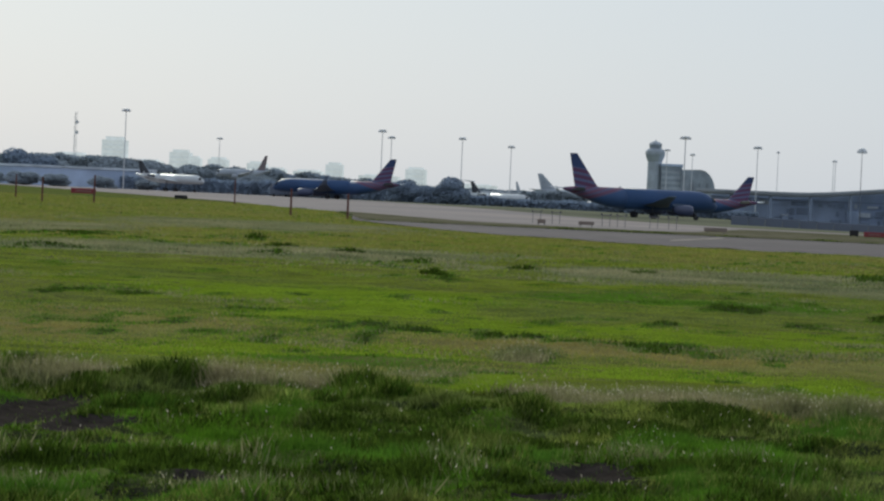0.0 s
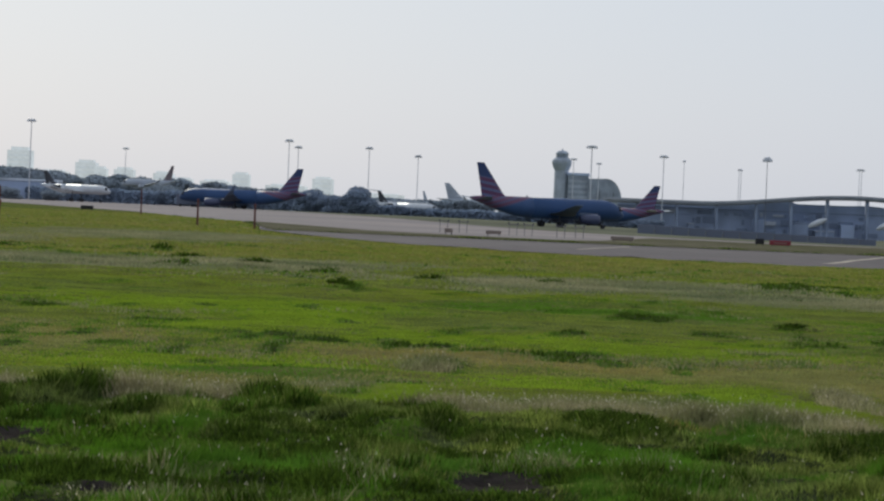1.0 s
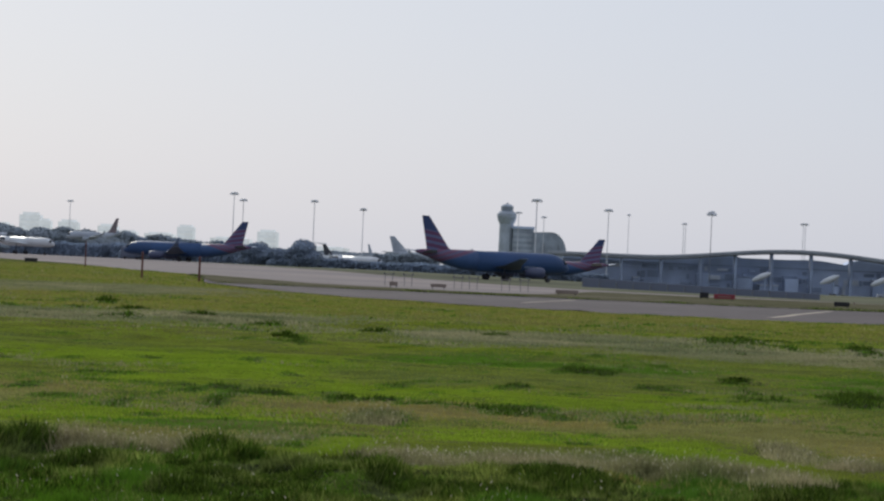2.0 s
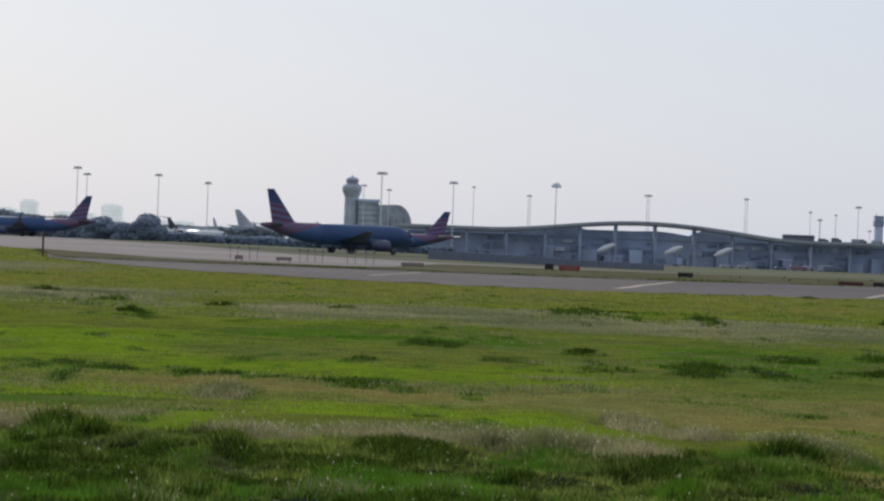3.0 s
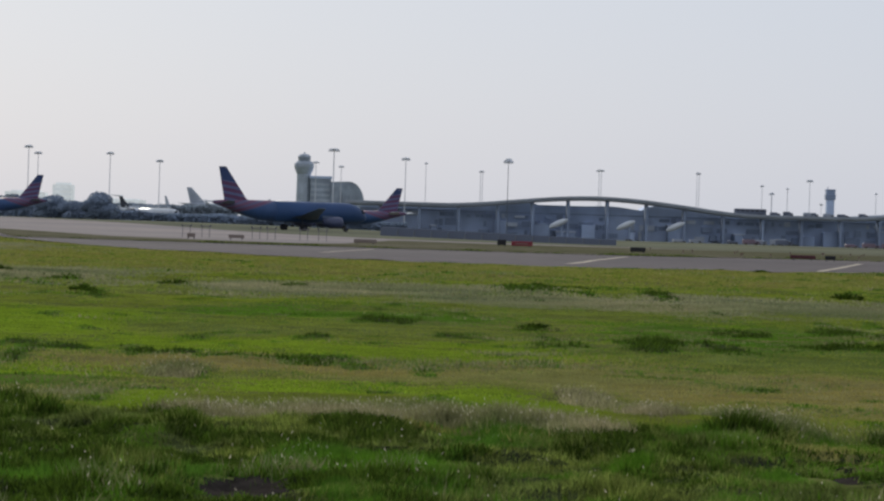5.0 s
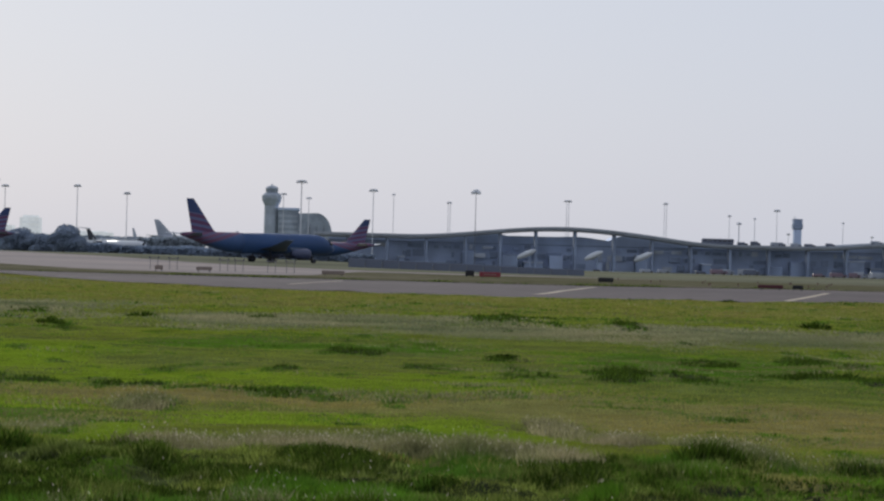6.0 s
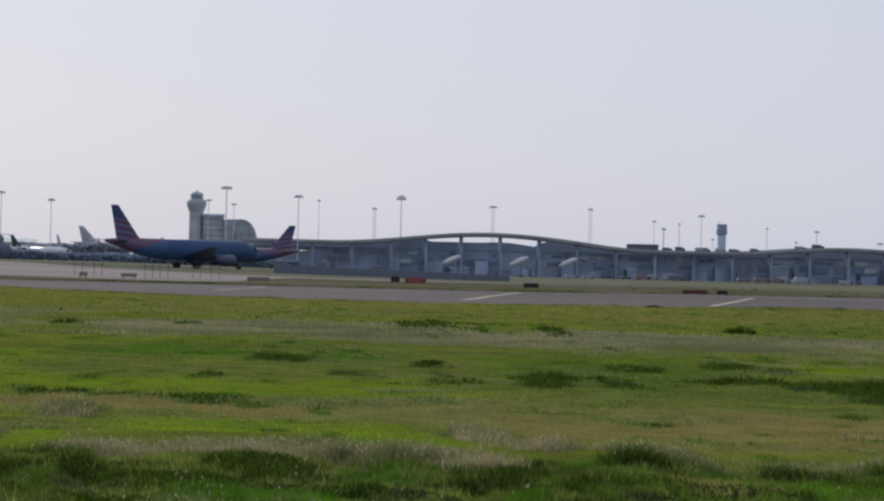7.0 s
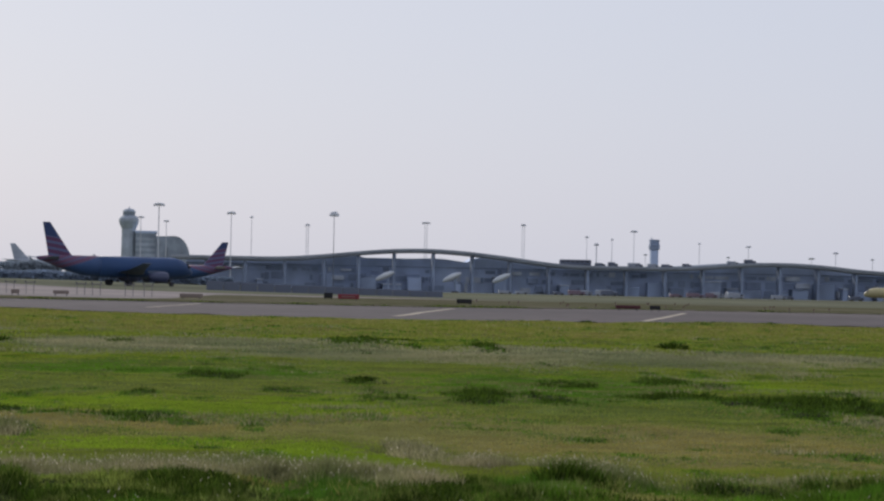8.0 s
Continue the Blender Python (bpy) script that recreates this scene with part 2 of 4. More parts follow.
def lie(x, y):
    """Height of the ground: level field, falling gently towards the far right."""
    far = step(y, 260, 490) * (0.05 + 1.15 * step(x, -55, 60))
    farther = step(y, 650, 1100) * (0.6 + 1.6 * step(x, -60, 120))
    near = 0.0
    if y < 190:
        k = step(y, 8, 30) * (1 - step(y, 140, 190))
        near = k * (0.16 * noise.noise(Vector((x * 0.05, y * 0.09, 3.0))) + 0.09 * noise.noise(Vector((x * 0.45, y * 0.25, 7.0))))
    return near - far - farther


def spaced(points):
    out = []
    for a, b, k in points:
        out += list(np.linspace(a, b, k, endpoint=False))
    return out + [points[-1][1]]


def sheet(name, xs, ys, mat, lift=0.0, bounds=None):
    """A grid laid on the ground. bounds(x) gives the near and far edge at x."""
    bm = bmesh.new()
    rows = []
    for x in xs:
        if bounds:
            a, b = bounds(x)
            line = [a + (b - a) * k for k in ys]
        else:
            line = ys
        rows.append([bm.verts.new((x, y, lie(x, y) + lift)) for y in line])
    for a, b in zip(rows, rows[1:]):
        for i in range(len(a) - 1):
            bm.faces.new((a[i], b[i], b[i + 1], a[i + 1]))
    return part(name, bm, mat, smooth=True)


def between(points):
    return lambda x: float(np.interp(x, [p[0] for p in points], [p[1] for p in points]))


# ---- ground and pavements ----
ground = sheet("ground", spaced([(-4500, -500, 10), (-500, -120, 20), (-120, -24, 32), (-24, 24, 60), (24, 120, 32), (120, 500, 20), (500, 4500, 10)]),
               spaced([(-300, 0, 6), (0, 16, 8), (16, 60, 110), (60, 160, 80), (160, 700, 60), (700, 1500, 30), (1500, 4900, 20)]), SOIL)
tagged(ground, "grassy airfield ground with bare soil showing through", "ground", kind="structure")
near_edge = between([(-260, 1000), (-190, 747), (-112, 527), (-70, 408), (-50, 330), (-39, 297), (-30, 239.5), (-28, 223), (-26.5, 212), (-21, 191), (-15, 172), (-10.5, 160), (-7, 156), (2, 151.5), (20, 147.5), (60, 145), (200, 145)])
far_edge = between([(-400, 1500), (-147, 971), (-40, 540), (-8, 390), (8, 340), (20, 335), (300, 335)])
median_near = between([(-60, 352), (-39, 297.5), (-30, 240), (-26, 214), (-18, 211), (0, 210), (12, 208), (22, 210), (30, 217), (36, 222), (80, 222)])
median_far = between([(-60, 353), (-39, 299), (-30, 272), (-21, 243), (-10, 231), (-5, 228), (-1, 235), (1.5, 262), (4, 293), (15, 285), (31, 296), (46, 300), (80, 305)])
pale = sheet("pavement", spaced([(-260, -80, 30), (-80, 140, 110)]), list(np.linspace(0, 1, 60)), CONCRETE, 0.04, lambda x: (near_edge(x), max(far_edge(x), near_edge(x) + 8)))
tagged(pale, "pale concrete taxiway with stained worn surface", "pavement", kind="structure")
road = sheet("runway", spaced([(-29, 80, 90)]), list(np.linspace(0, 1, 24)), ASPHALT, 0.07, lambda x: (near_edge(x) + 0.3, max(median_near(x), near_edge(x) + 0.6)))
tagged(road, "grey asphalt runway strip beside the grass", "runway", kind="structure")
median = sheet("median_grass", spaced([(-40, 80, 110)]), list(np.linspace(0, 1, 24)), MEDIAN, 0.10, lambda x: (median_near(x), median_far(x)))
tagged(median, "dry yellowish grass strip between two pavements", "grass", kind="structure")
apron = sheet("apron_grass", spaced([(-420, 420, 100)]), list(np.linspace(0, 1, 40)), FAR_GRASS, 0.03, lambda x: (max(far_edge(x) + 1, 345), 1700))
tagged(apron, "far apron with faded grass between the taxiways", "grass", kind="structure")


def stripe(x0, y0, x1, y1, w):
    bm = bmesh.new()
    k = 8
    rows = []
    for i in range(k + 1):
        x, y = x0 + (x1 - x0) * i / k, y0 + (y1 - y0) * i / k
        rows.append([bm.verts.new((x + s * w, y, lie(x, y) + 0.085)) for s in (-0.5, 0.5)])
    for a, b in zip(rows, rows[1:]):
        bm.faces.new((a[0], a[1], b[1], b[0]))
    return tagged(part("painted_line", bm, PAINT_LINE), "worn pale yellow line painted across the asphalt", "marking", "painted runway lines", "structure")


stripe(11.9, 156, 19.5, 201, 0.5)
stripe(25.4, 153, 36.1, 200, 0.5)
stripe(-2.0, 172, 1.4, 201, 0.35)


# ---- aircraft ----
def wing_surface(sections, upright=False):
    """Aerofoil sections: leading edge x, span, height, chord, thickness."""
    shape = ((0, 0), (0.08, 0.42), (0.35, 0.6), (0.7, 0.35), (1, 0.02), (0.7, -0.3), (0.35, -0.5), (0.08, -0.38))
    rings = []
    for x, y, z, c, t in sections:
        rings.append([(x - c * u, t * v, z) if upright else (x - c * u, y, z + t * v) for u, v in shape])
    return loft(bmesh.new(), rings)


def nacelle(cx, cy, cz, length, r):
    bm = bmesh.new()
    loft(bm, [circle((cx + length * s, cy, cz), r * k, "x", 16) for s, k in ((-0.5, 0.55), (-0.2, 0.9), (0.2, 1.0), (0.42, 0.97), (0.5, 0.86), (0.47, 0.8), (0.25, 0.76))], caps=True)
    return bm


def wheel(parent, x, y, r, w):
    w_ob = part("wheel", loft(bmesh.new(), [circle((x, y + w * s, r), r * k, "y", 14) for s, k in ((-0.5, 0.8), (-0.4, 1), (0.4, 1), (0.5, 0.8))]), TYRE, parent)
    part("rim", loft(bmesh.new(), [circle((x, y + w * s, r), r * 0.5, "y", 10) for s in (-0.53, 0.53)]), DARK_METAL, w_ob)


def airliner(m, label, length=33.8, radius=2.0, axis=3.55, span=34.0, top=11.8, skins=None, t_tail=False, gear=True, winglet=True):
    body_mat, tail_mat, fin_mat, wing_mat, eng_mat = skins
    ob = thing("airliner", m, label, "airplane", "airliners on the airfield")
    L, R = length, radius
    prof = ((0.0, 0.03, -0.42), (0.006, 0.22, -0.40), (0.02, 0.45, -0.32), (0.045, 0.68, -0.2), (0.075, 0.87, -0.08), (0.12, 0.98, 0), (0.18, 1, 0), (0.4, 1, 0), (0.62, 1, 0.0))
    rear = ((0.62, 1, 0.0), (0.70, 0.95, 0.05), (0.78, 0.80, 0.2), (0.86, 0.58, 0.4), (0.93, 0.36, 0.58), (0.98, 0.2, 0.68), (1.0, 0.1, 0.72))

    def rings(p):
        return [circle((L * (0.46 - s), 0, axis + R * dz), R * k, "x", 20) for s, k, dz in p]
    fus = part("fuselage", loft(bmesh.new(), rings(prof)), body_mat, ob, smooth=True)
    part("tail_cone", loft(bmesh.new(), rings(rear)), tail_mat, ob, smooth=True)
    bm = bmesh.new()
    for side in (-1, 1):
        for k in range(3):
            a = radians(62 - 26 * k) * side
            x = L * (0.46 - 0.040 - 0.006 * k)
            rr = R * 0.72
            tube(bm, (x - 0.35, math.sin(a) * rr, axis + R * (-0.18) + math.cos(a) * rr * 0.9), (x + 0.3, math.sin(a) * rr * 0.94, axis + R * (-0.18) + math.cos(a) * rr * 0.8), 0.28, 0.22, 6)
    part("cockpit_window", bm, GLASS_DARK, fus, "dark cockpit glazing")
    fz = axis + R * 0.55
    tx = L * (0.46 - 0.80)
    h = top - fz
    part("fin", wing_surface([(tx + L * 0.070, 0, fz, L * 0.195, 0.55), (tx + L * 0.012, 0, fz + h * 0.16, L * 0.143, 0.5), (tx - L * 0.121, 0, top, L * 0.046, 0.3)], True), fin_mat, ob, smooth=False)
    sz = top - 0.1 if t_tail else axis + R * 0.6
    sx = tx - (L * 0.10 if t_tail else L * 0.06)
    ss = span * 0.18
    for side in (-1, 1):
        part("stabiliser", wing_surface([(sx, 0.1 * side, sz, L * 0.10, 0.35), (sx - ss * 0.55, ss * side, sz + ss * 0.08, L * 0.045, 0.15)]), wing_mat, ob)
        wx = L * 0.10
        tips = [(wx + L * 0.03, R * 0.6 * side, axis - R * 0.55, L * 0.19, 0.8), (wx - L * 0.05, span * 0.17 * side, axis - R * 0.35, L * 0.12, 0.5), (wx - L * 0.185, span * 0.47 * side, axis + span * 0.045 - R * 0.4, L * 0.048, 0.2)]
        if winglet:
            tips += [(wx - L * 0.215, span * 0.5 * side, axis + span * 0.055 - R * 0.1, L * 0.03, 0.1), (wx - L * 0.235, span * 0.505 * side, axis + span * 0.055 + R * 0.55, L * 0.018, 0.08)]
        part("wing", wing_surface(tips), wing_mat, ob)
        if t_tail:
            eng = part("engine", nacelle(tx + L * 0.07, R * 1.5 * side, axis + R * 0.35, L * 0.12, R * 0.5), eng_mat, ob, smooth=True)
        else:
            ey, ez = span * 0.168 * side, axis - R * 0.92
            eng = part("engine", nacelle(wx + L * 0.035, ey, ez, L * 0.115, R * 0.55), eng_mat, ob, smooth=True)
            part("pylon", boxed(wx - L * 0.03, wx + L * 0.04, ey - 0.18, ey + 0.18, ez + R * 0.4, axis - R * 0.3), wing_mat, eng)
    if gear:
        for side in (-1, 1):
            g = part("main_gear", tube(bmesh.new(), (-0.6, 3.8 * side * R / 2, 0.5), (-0.6, 3.0 * side * R / 2, axis - R * 0.4), 0.14), DARK_METAL, ob)
            for o in (-0.42, 0.42):
                wheel(g, -0.6, 3.8 * side * R / 2 + o, 0.58, 0.4)
        g = part("nose_gear", tube(bmesh.new(), (L * 0.325, 0, 0.4), (L * 0.325, 0, axis - R * 0.8), 0.11), DARK_METAL, ob)
        for o in (-0.25, 0.25):
            wheel(g, L * 0.325, o, 0.4, 0.24)
    return ob


def parked(x, y, heading):
    return pose(x, y, lie(x, y) + 0.05, 0, 0, heading)


AA = (SILVER, TAIL_BODY, FIN, WING, NACELLE)
# same livery with white wings, sunlight on the upper skin put into the paint
AA_SUNLIT_WING = (SILVER, TAIL_BODY, FIN, WHITE_PAINT, NACELLE)
WHITE = (WHITE_PAINT, WHITE_PAINT, DARK_METAL, WHITE_PAINT, DARK_METAL)
HAZY = (HAZED_GREY, HAZED_GREY, HAZED_GREY, HAZED_GREY, HAZED_GREY)
BROWN = (HAZED_GREY, HAZED_GREY, OLIVE_FIN, HAZED_GREY, HAZED_GREY)
YELLOW = (YELLOW_PAINT, YELLOW_PAINT, YELLOW_PAINT, YELLOW_PAINT, HAZED_GREY)
airliner(parked(-11.2, 540.5, 31), "blue-grey twin-engine airliner with red striped tail taxiing on the concrete", skins=AA, top=11.7, winglet=False)
airliner(parked(-5.3, 737, 158), "blue-grey airliner with red striped tail waiting behind the taxiway", skins=AA_SUNLIT_WING, winglet=False, top=11.0, axis=3.1, radius=1.9, length=37, span=34)
airliner(parked(-101.3, 757, 166), "blue-grey airliner with striped tail beside the trees", skins=AA, top=11.4, axis=3.3, radius=1.9, length=37, span=32)
airliner(parked(-169, 884, -25), "white regional jet with high tail and shiny roof", skins=WHITE, length=27, radius=1.45, axis=4.0, span=20, top=9.6, t_tail=True)
airliner(parked(-65, 898, -25), "white regional jet with dark high tail on the apron", skins=WHITE, length=23, radius=1.35, axis=2.6, span=20, top=7.6, t_tail=True)
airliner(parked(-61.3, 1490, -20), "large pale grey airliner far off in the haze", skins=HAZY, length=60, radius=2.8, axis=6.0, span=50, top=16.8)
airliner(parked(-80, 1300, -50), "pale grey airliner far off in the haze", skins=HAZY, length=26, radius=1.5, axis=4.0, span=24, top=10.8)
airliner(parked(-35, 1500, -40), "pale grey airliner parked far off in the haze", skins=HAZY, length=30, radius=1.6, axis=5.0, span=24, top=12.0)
airliner(parked(-181, 1086, 200), "pale airliner with a brown tail behind the trees", skins=BROWN, length=21, radius=1.5, axis=8.0, span=24, top=15.2)
airliner(parked(285, 1090, 165), "yellow airliner parked beside the terminal", skins=YELLOW, length=36, radius=2.0, axis=3.6, span=30, top=10)


# ---- light masts ----
def light_mast(x, y, top, head=1.6, r=0.28, double=False, mat=MAST):
    z = lie(x, y)
    ob = thing("light_mast", pose(x, y, z), "tall grey steel floodlight mast with lamps on top", "light mast", "floodlight masts")
    h = top - z
    for dx in ((-0.55, 0.55) if double else (0.0,)):
        part("pole", tube(bmesh.new(), (dx, 0, 0), (dx, 0, h), r * 0.8, r * 0.5, 8), mat, ob)
    part("ring", loft(bmesh.new(), [circle((0, 0, h - 0.9 + dz), head * k, "z", 12) for dz, k in ((0, 0.5), (0.35, 0.95), (0.7, 1.0), (0.9, 0.4))]), LAMP_HEAD, ob)
    for i in range(6):
        a = math.pi * 2 * i / 6
        part("lamp", boxed(math.cos(a) * head - 0.3, math.cos(a) * head + 0.3, math.sin(a) * head - 0.3, math.sin(a) * head + 0.3, h - 1.1, h - 0.5, bevel=0.08), LAMP_HEAD, ob)
    return ob


for x, y, top, head, r, dbl in ((-204.6, 978.8, 27.9, 1.3, 0.34, False), (-257.9, 1477.7, 27.8, 1.4, 0.34, False), (-120.9, 1043, 25.8, 1.3, 0.3, False), (-128.6, 1142.8, 25.5, 1.3, 0.3, False),
                                (-95.5, 1095.9, 25.3, 1.2, 0.3, False), (-76.4, 1097.3, 22.9, 1.1, 0.28, False), (-21.6, 1499.8, 32.1, 1.5, 0.4, False), (-7.3, 900, 24.5, 1.5, 0.34, False), (-8.1, 1500, 30.3, 1.2, 0.35, False),
                                (17.4, 999.9, 24.5, 1.3, 0.28, False), (39.4, 1599.5, 35.5, 0.7, 0.3, False), (66.6, 1498.5, 29.9, 1.1, 0.3, True), (121.3, 1400, 30.4, 1.8, 0.28, True),
                                (169, 1389.8, 30.3, 1.0, 0.25, True), (243.2, 1682.5, 29.8, 0.9, 0.3, False), (190.4, 1286, 20.1, 0.9, 0.5, False), (243, 1581.4, 27.1, 0.5, 0.35, False), (207.4, 1283.4, 26.4, 1.3, 0.25, False),
                                (294.5, 1775.8, 20.8, 0.9, 0.3, False), (291.7, 1573.2, 25.7, 0.5, 0.3, False), (365.4, 1864.5, 21.1, 0.9, 0.35, False), (318.8, 1567.9, 24.4, 1.3, 0.3, False),
                                (397.6, 1755.5, 20.4, 1.8, 0.3, False), (320.7, 1362.8, 19.4, 1.0, 0.3, False), (434.7, 1746.7, 20.5, 1.0, 0.3, False)):
    light_mast(x, y, top, head, r * 0.8, dbl)
light_mast(32.8, 609.1, 16.3, 0.75, 0.12, False, MAST_DARK)


def radio_mast(x, y, top):
    ob = thing("radio_mast", pose(x, y, lie(x, y)), "thin grey lattice radio mast with small dishes", "radio mast")
    h = top - lie(x, y)
    for i in range(3):
        a = math.pi * 2 * i / 3
        part("leg", tube(bmesh.new(), (math.cos(a) * 1.1, math.sin(a) * 1.1, 0), (math.cos(a) * 0.5, math.sin(a) * 0.5, h), 0.12, 0.08, 5), MAST, ob)
    for k in range(14):
        z = h * (k + 0.5) / 14
        a, b = (-1, 1) if k % 2 else (1, -1)
        part("brace", tube(bmesh.new(), (a * 0.8, 0, z - h / 28), (b * 0.8, 0, z + h / 28), 0.08, 0.08, 4), MAST, ob)
    for z in (h * 0.72, h * 0.86):
        part("dish", loft(bmesh.new(), [circle((0.9, -0.4 - d, z), rr, "y", 10) for d, rr in ((0, 0.3), (0.3, 0.9), (0.4, 0.95))]), LAMP_HEAD, ob)


radio_mast(-332.5, 1462.7, 37.7)


# ---- control towers ----
def control_tower(x, y, top, shaft, cab, label, wall, glass):
    z = lie(x, y)
    h = top - z
    ob = thing("control_tower", pose(x, y, z), label, "control tower")
    part("shaft", loft(bmesh.new(), [circle((0, 0, s * h), shaft * k, "z", 12) for s, k in ((0, 1.05), (0.55, 1.0), (0.68, 1.0), (0.76, 1.35))]), wall, ob)
    part("gallery", loft(bmesh.new(), [circle((0, 0, s * h), cab * k, "z", 12) for s, k in ((0.76, 0.92), (0.79, 1.0), (0.83, 0.98), (0.87, 0.72))]), wall, ob)
    part("cab_glass", loft(bmesh.new(), [circle((0, 0, s * h), cab * k, "z", 12) for s, k in ((0.87, 0.60), (0.925, 0.64))]), glass, ob, "tinted cab windows")
    part("cab_roof", loft(bmesh.new(), [circle((0, 0, s * h), cab * k, "z", 12) for s, k in ((0.925, 0.66), (0.94, 0.64), (0.965, 0.45), (0.975, 0.25))]), wall, ob)
    part("antenna", tube(bmesh.new(), (0, 0, h * 0.96), (0, 0, h), 0.9, 0.5), wall, ob)
    return ob


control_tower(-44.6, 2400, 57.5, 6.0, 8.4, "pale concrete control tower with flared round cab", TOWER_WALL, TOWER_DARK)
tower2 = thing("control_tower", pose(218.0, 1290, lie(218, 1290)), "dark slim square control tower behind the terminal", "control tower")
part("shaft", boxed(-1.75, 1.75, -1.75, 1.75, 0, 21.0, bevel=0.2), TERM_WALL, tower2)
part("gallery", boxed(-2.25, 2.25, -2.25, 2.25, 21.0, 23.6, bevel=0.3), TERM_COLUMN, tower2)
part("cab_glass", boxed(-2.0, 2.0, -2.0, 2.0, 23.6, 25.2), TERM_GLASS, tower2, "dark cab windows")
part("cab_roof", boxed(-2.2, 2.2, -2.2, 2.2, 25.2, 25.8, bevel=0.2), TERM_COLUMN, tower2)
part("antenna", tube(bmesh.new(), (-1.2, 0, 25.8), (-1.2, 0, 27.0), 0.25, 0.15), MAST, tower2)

hotel = thing("terminal_block", pose(-30, 2400, lie(-30, 2400)), "grey box-shaped office block beside the control tower", "building")
part("wall", boxed(-8.8, 8.8, -8, 8, 0, 36), TOWER_DARK, hotel)
part("roof", boxed(-9.4, 9.4, -8.6, 8.6, 36, 38.4, bevel=0.3), TERM_WALL, hotel)
for i in range(5):
    part("window", boxed(-8.2, 8.2, -8.15, -7.9, 12 + i * 4.6, 14.2 + i * 4.6), TOWER_WALL, hotel)
hall = thing("barrel_hall", pose(-7, 2398, lie(-7, 2398)), "pale hall with a curved barrel roof near the tower", "building")
prof = [(-14, 0), (-14, 34)] + [(-14 + 15 + 13 * math.sin(a), 16 + 18.6 * math.cos(a)) for a in [i * math.pi / 2 / 9 for i in range(10)]] + [(14, 0)]
part("shell", loft(bmesh.new(), [[(px, yy, pz) for px, pz in prof] for yy in (-10, 14)]), TOWER_WALL, hall)
for i in range(4):
    part("rib", loft(bmesh.new(), [[(px * 1.012, yy, pz * 1.01) for px, pz in prof] for yy in (-10.4 - i * 0.01, -10.1)]) if i == 0 else boxed(-11 + i * 6, -10.5 + i * 6, -10.4, -10.05, 2, 24), TOWER_DARK, hall)


# ---- terminal and elevated roadway ----
def hump(u):
    return 0.5 * (1 + math.cos(math.pi * u)) if abs(u) < 1 else 0.0


def deck_top(x):
    return 9.3 + 4.5 * hump((x - 98) / 66) - 1.4 * step(x, 128, 165) * (1 - step(x, 195, 222)) * 0.6 + 1.9 * hump((x - 246) / 42) - 1.0 * step(x, 262, 300)


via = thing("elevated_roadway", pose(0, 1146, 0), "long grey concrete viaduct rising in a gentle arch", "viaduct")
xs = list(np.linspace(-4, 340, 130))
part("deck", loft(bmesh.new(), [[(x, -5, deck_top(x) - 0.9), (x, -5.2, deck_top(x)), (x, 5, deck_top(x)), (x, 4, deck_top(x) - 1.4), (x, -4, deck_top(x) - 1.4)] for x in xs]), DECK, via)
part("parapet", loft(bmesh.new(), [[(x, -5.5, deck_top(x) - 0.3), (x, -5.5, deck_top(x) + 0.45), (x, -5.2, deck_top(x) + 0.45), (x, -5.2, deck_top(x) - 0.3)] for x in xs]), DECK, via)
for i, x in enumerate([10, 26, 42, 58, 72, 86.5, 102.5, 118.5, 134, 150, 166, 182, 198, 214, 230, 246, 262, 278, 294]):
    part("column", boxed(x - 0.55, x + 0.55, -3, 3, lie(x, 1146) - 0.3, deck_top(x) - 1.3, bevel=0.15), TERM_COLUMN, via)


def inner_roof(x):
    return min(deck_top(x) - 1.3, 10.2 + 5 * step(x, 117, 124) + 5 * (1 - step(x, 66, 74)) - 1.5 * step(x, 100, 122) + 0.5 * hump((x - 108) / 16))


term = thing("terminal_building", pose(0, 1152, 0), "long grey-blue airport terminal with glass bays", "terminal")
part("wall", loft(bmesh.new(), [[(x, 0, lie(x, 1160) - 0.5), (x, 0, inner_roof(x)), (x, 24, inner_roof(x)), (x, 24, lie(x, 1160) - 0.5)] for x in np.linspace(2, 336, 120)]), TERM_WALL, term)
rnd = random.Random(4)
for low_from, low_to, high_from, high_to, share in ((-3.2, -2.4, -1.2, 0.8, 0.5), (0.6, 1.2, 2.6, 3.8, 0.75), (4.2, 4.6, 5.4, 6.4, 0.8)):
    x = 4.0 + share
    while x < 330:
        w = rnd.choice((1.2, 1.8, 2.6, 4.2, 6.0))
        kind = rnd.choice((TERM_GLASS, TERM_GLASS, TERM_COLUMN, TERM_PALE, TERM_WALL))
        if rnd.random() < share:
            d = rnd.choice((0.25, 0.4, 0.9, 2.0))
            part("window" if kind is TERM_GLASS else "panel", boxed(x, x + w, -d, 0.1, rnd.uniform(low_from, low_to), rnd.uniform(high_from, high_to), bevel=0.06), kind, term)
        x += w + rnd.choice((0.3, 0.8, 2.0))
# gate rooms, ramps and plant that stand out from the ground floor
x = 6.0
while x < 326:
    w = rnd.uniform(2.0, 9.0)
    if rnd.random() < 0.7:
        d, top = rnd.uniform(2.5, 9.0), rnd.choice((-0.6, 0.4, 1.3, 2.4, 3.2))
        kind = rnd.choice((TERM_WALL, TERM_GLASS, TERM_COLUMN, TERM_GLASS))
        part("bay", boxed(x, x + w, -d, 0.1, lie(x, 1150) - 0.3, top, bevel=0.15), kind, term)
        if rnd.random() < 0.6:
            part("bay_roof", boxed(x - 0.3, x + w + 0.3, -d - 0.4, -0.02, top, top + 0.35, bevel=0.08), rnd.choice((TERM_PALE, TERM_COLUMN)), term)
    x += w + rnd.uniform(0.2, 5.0)
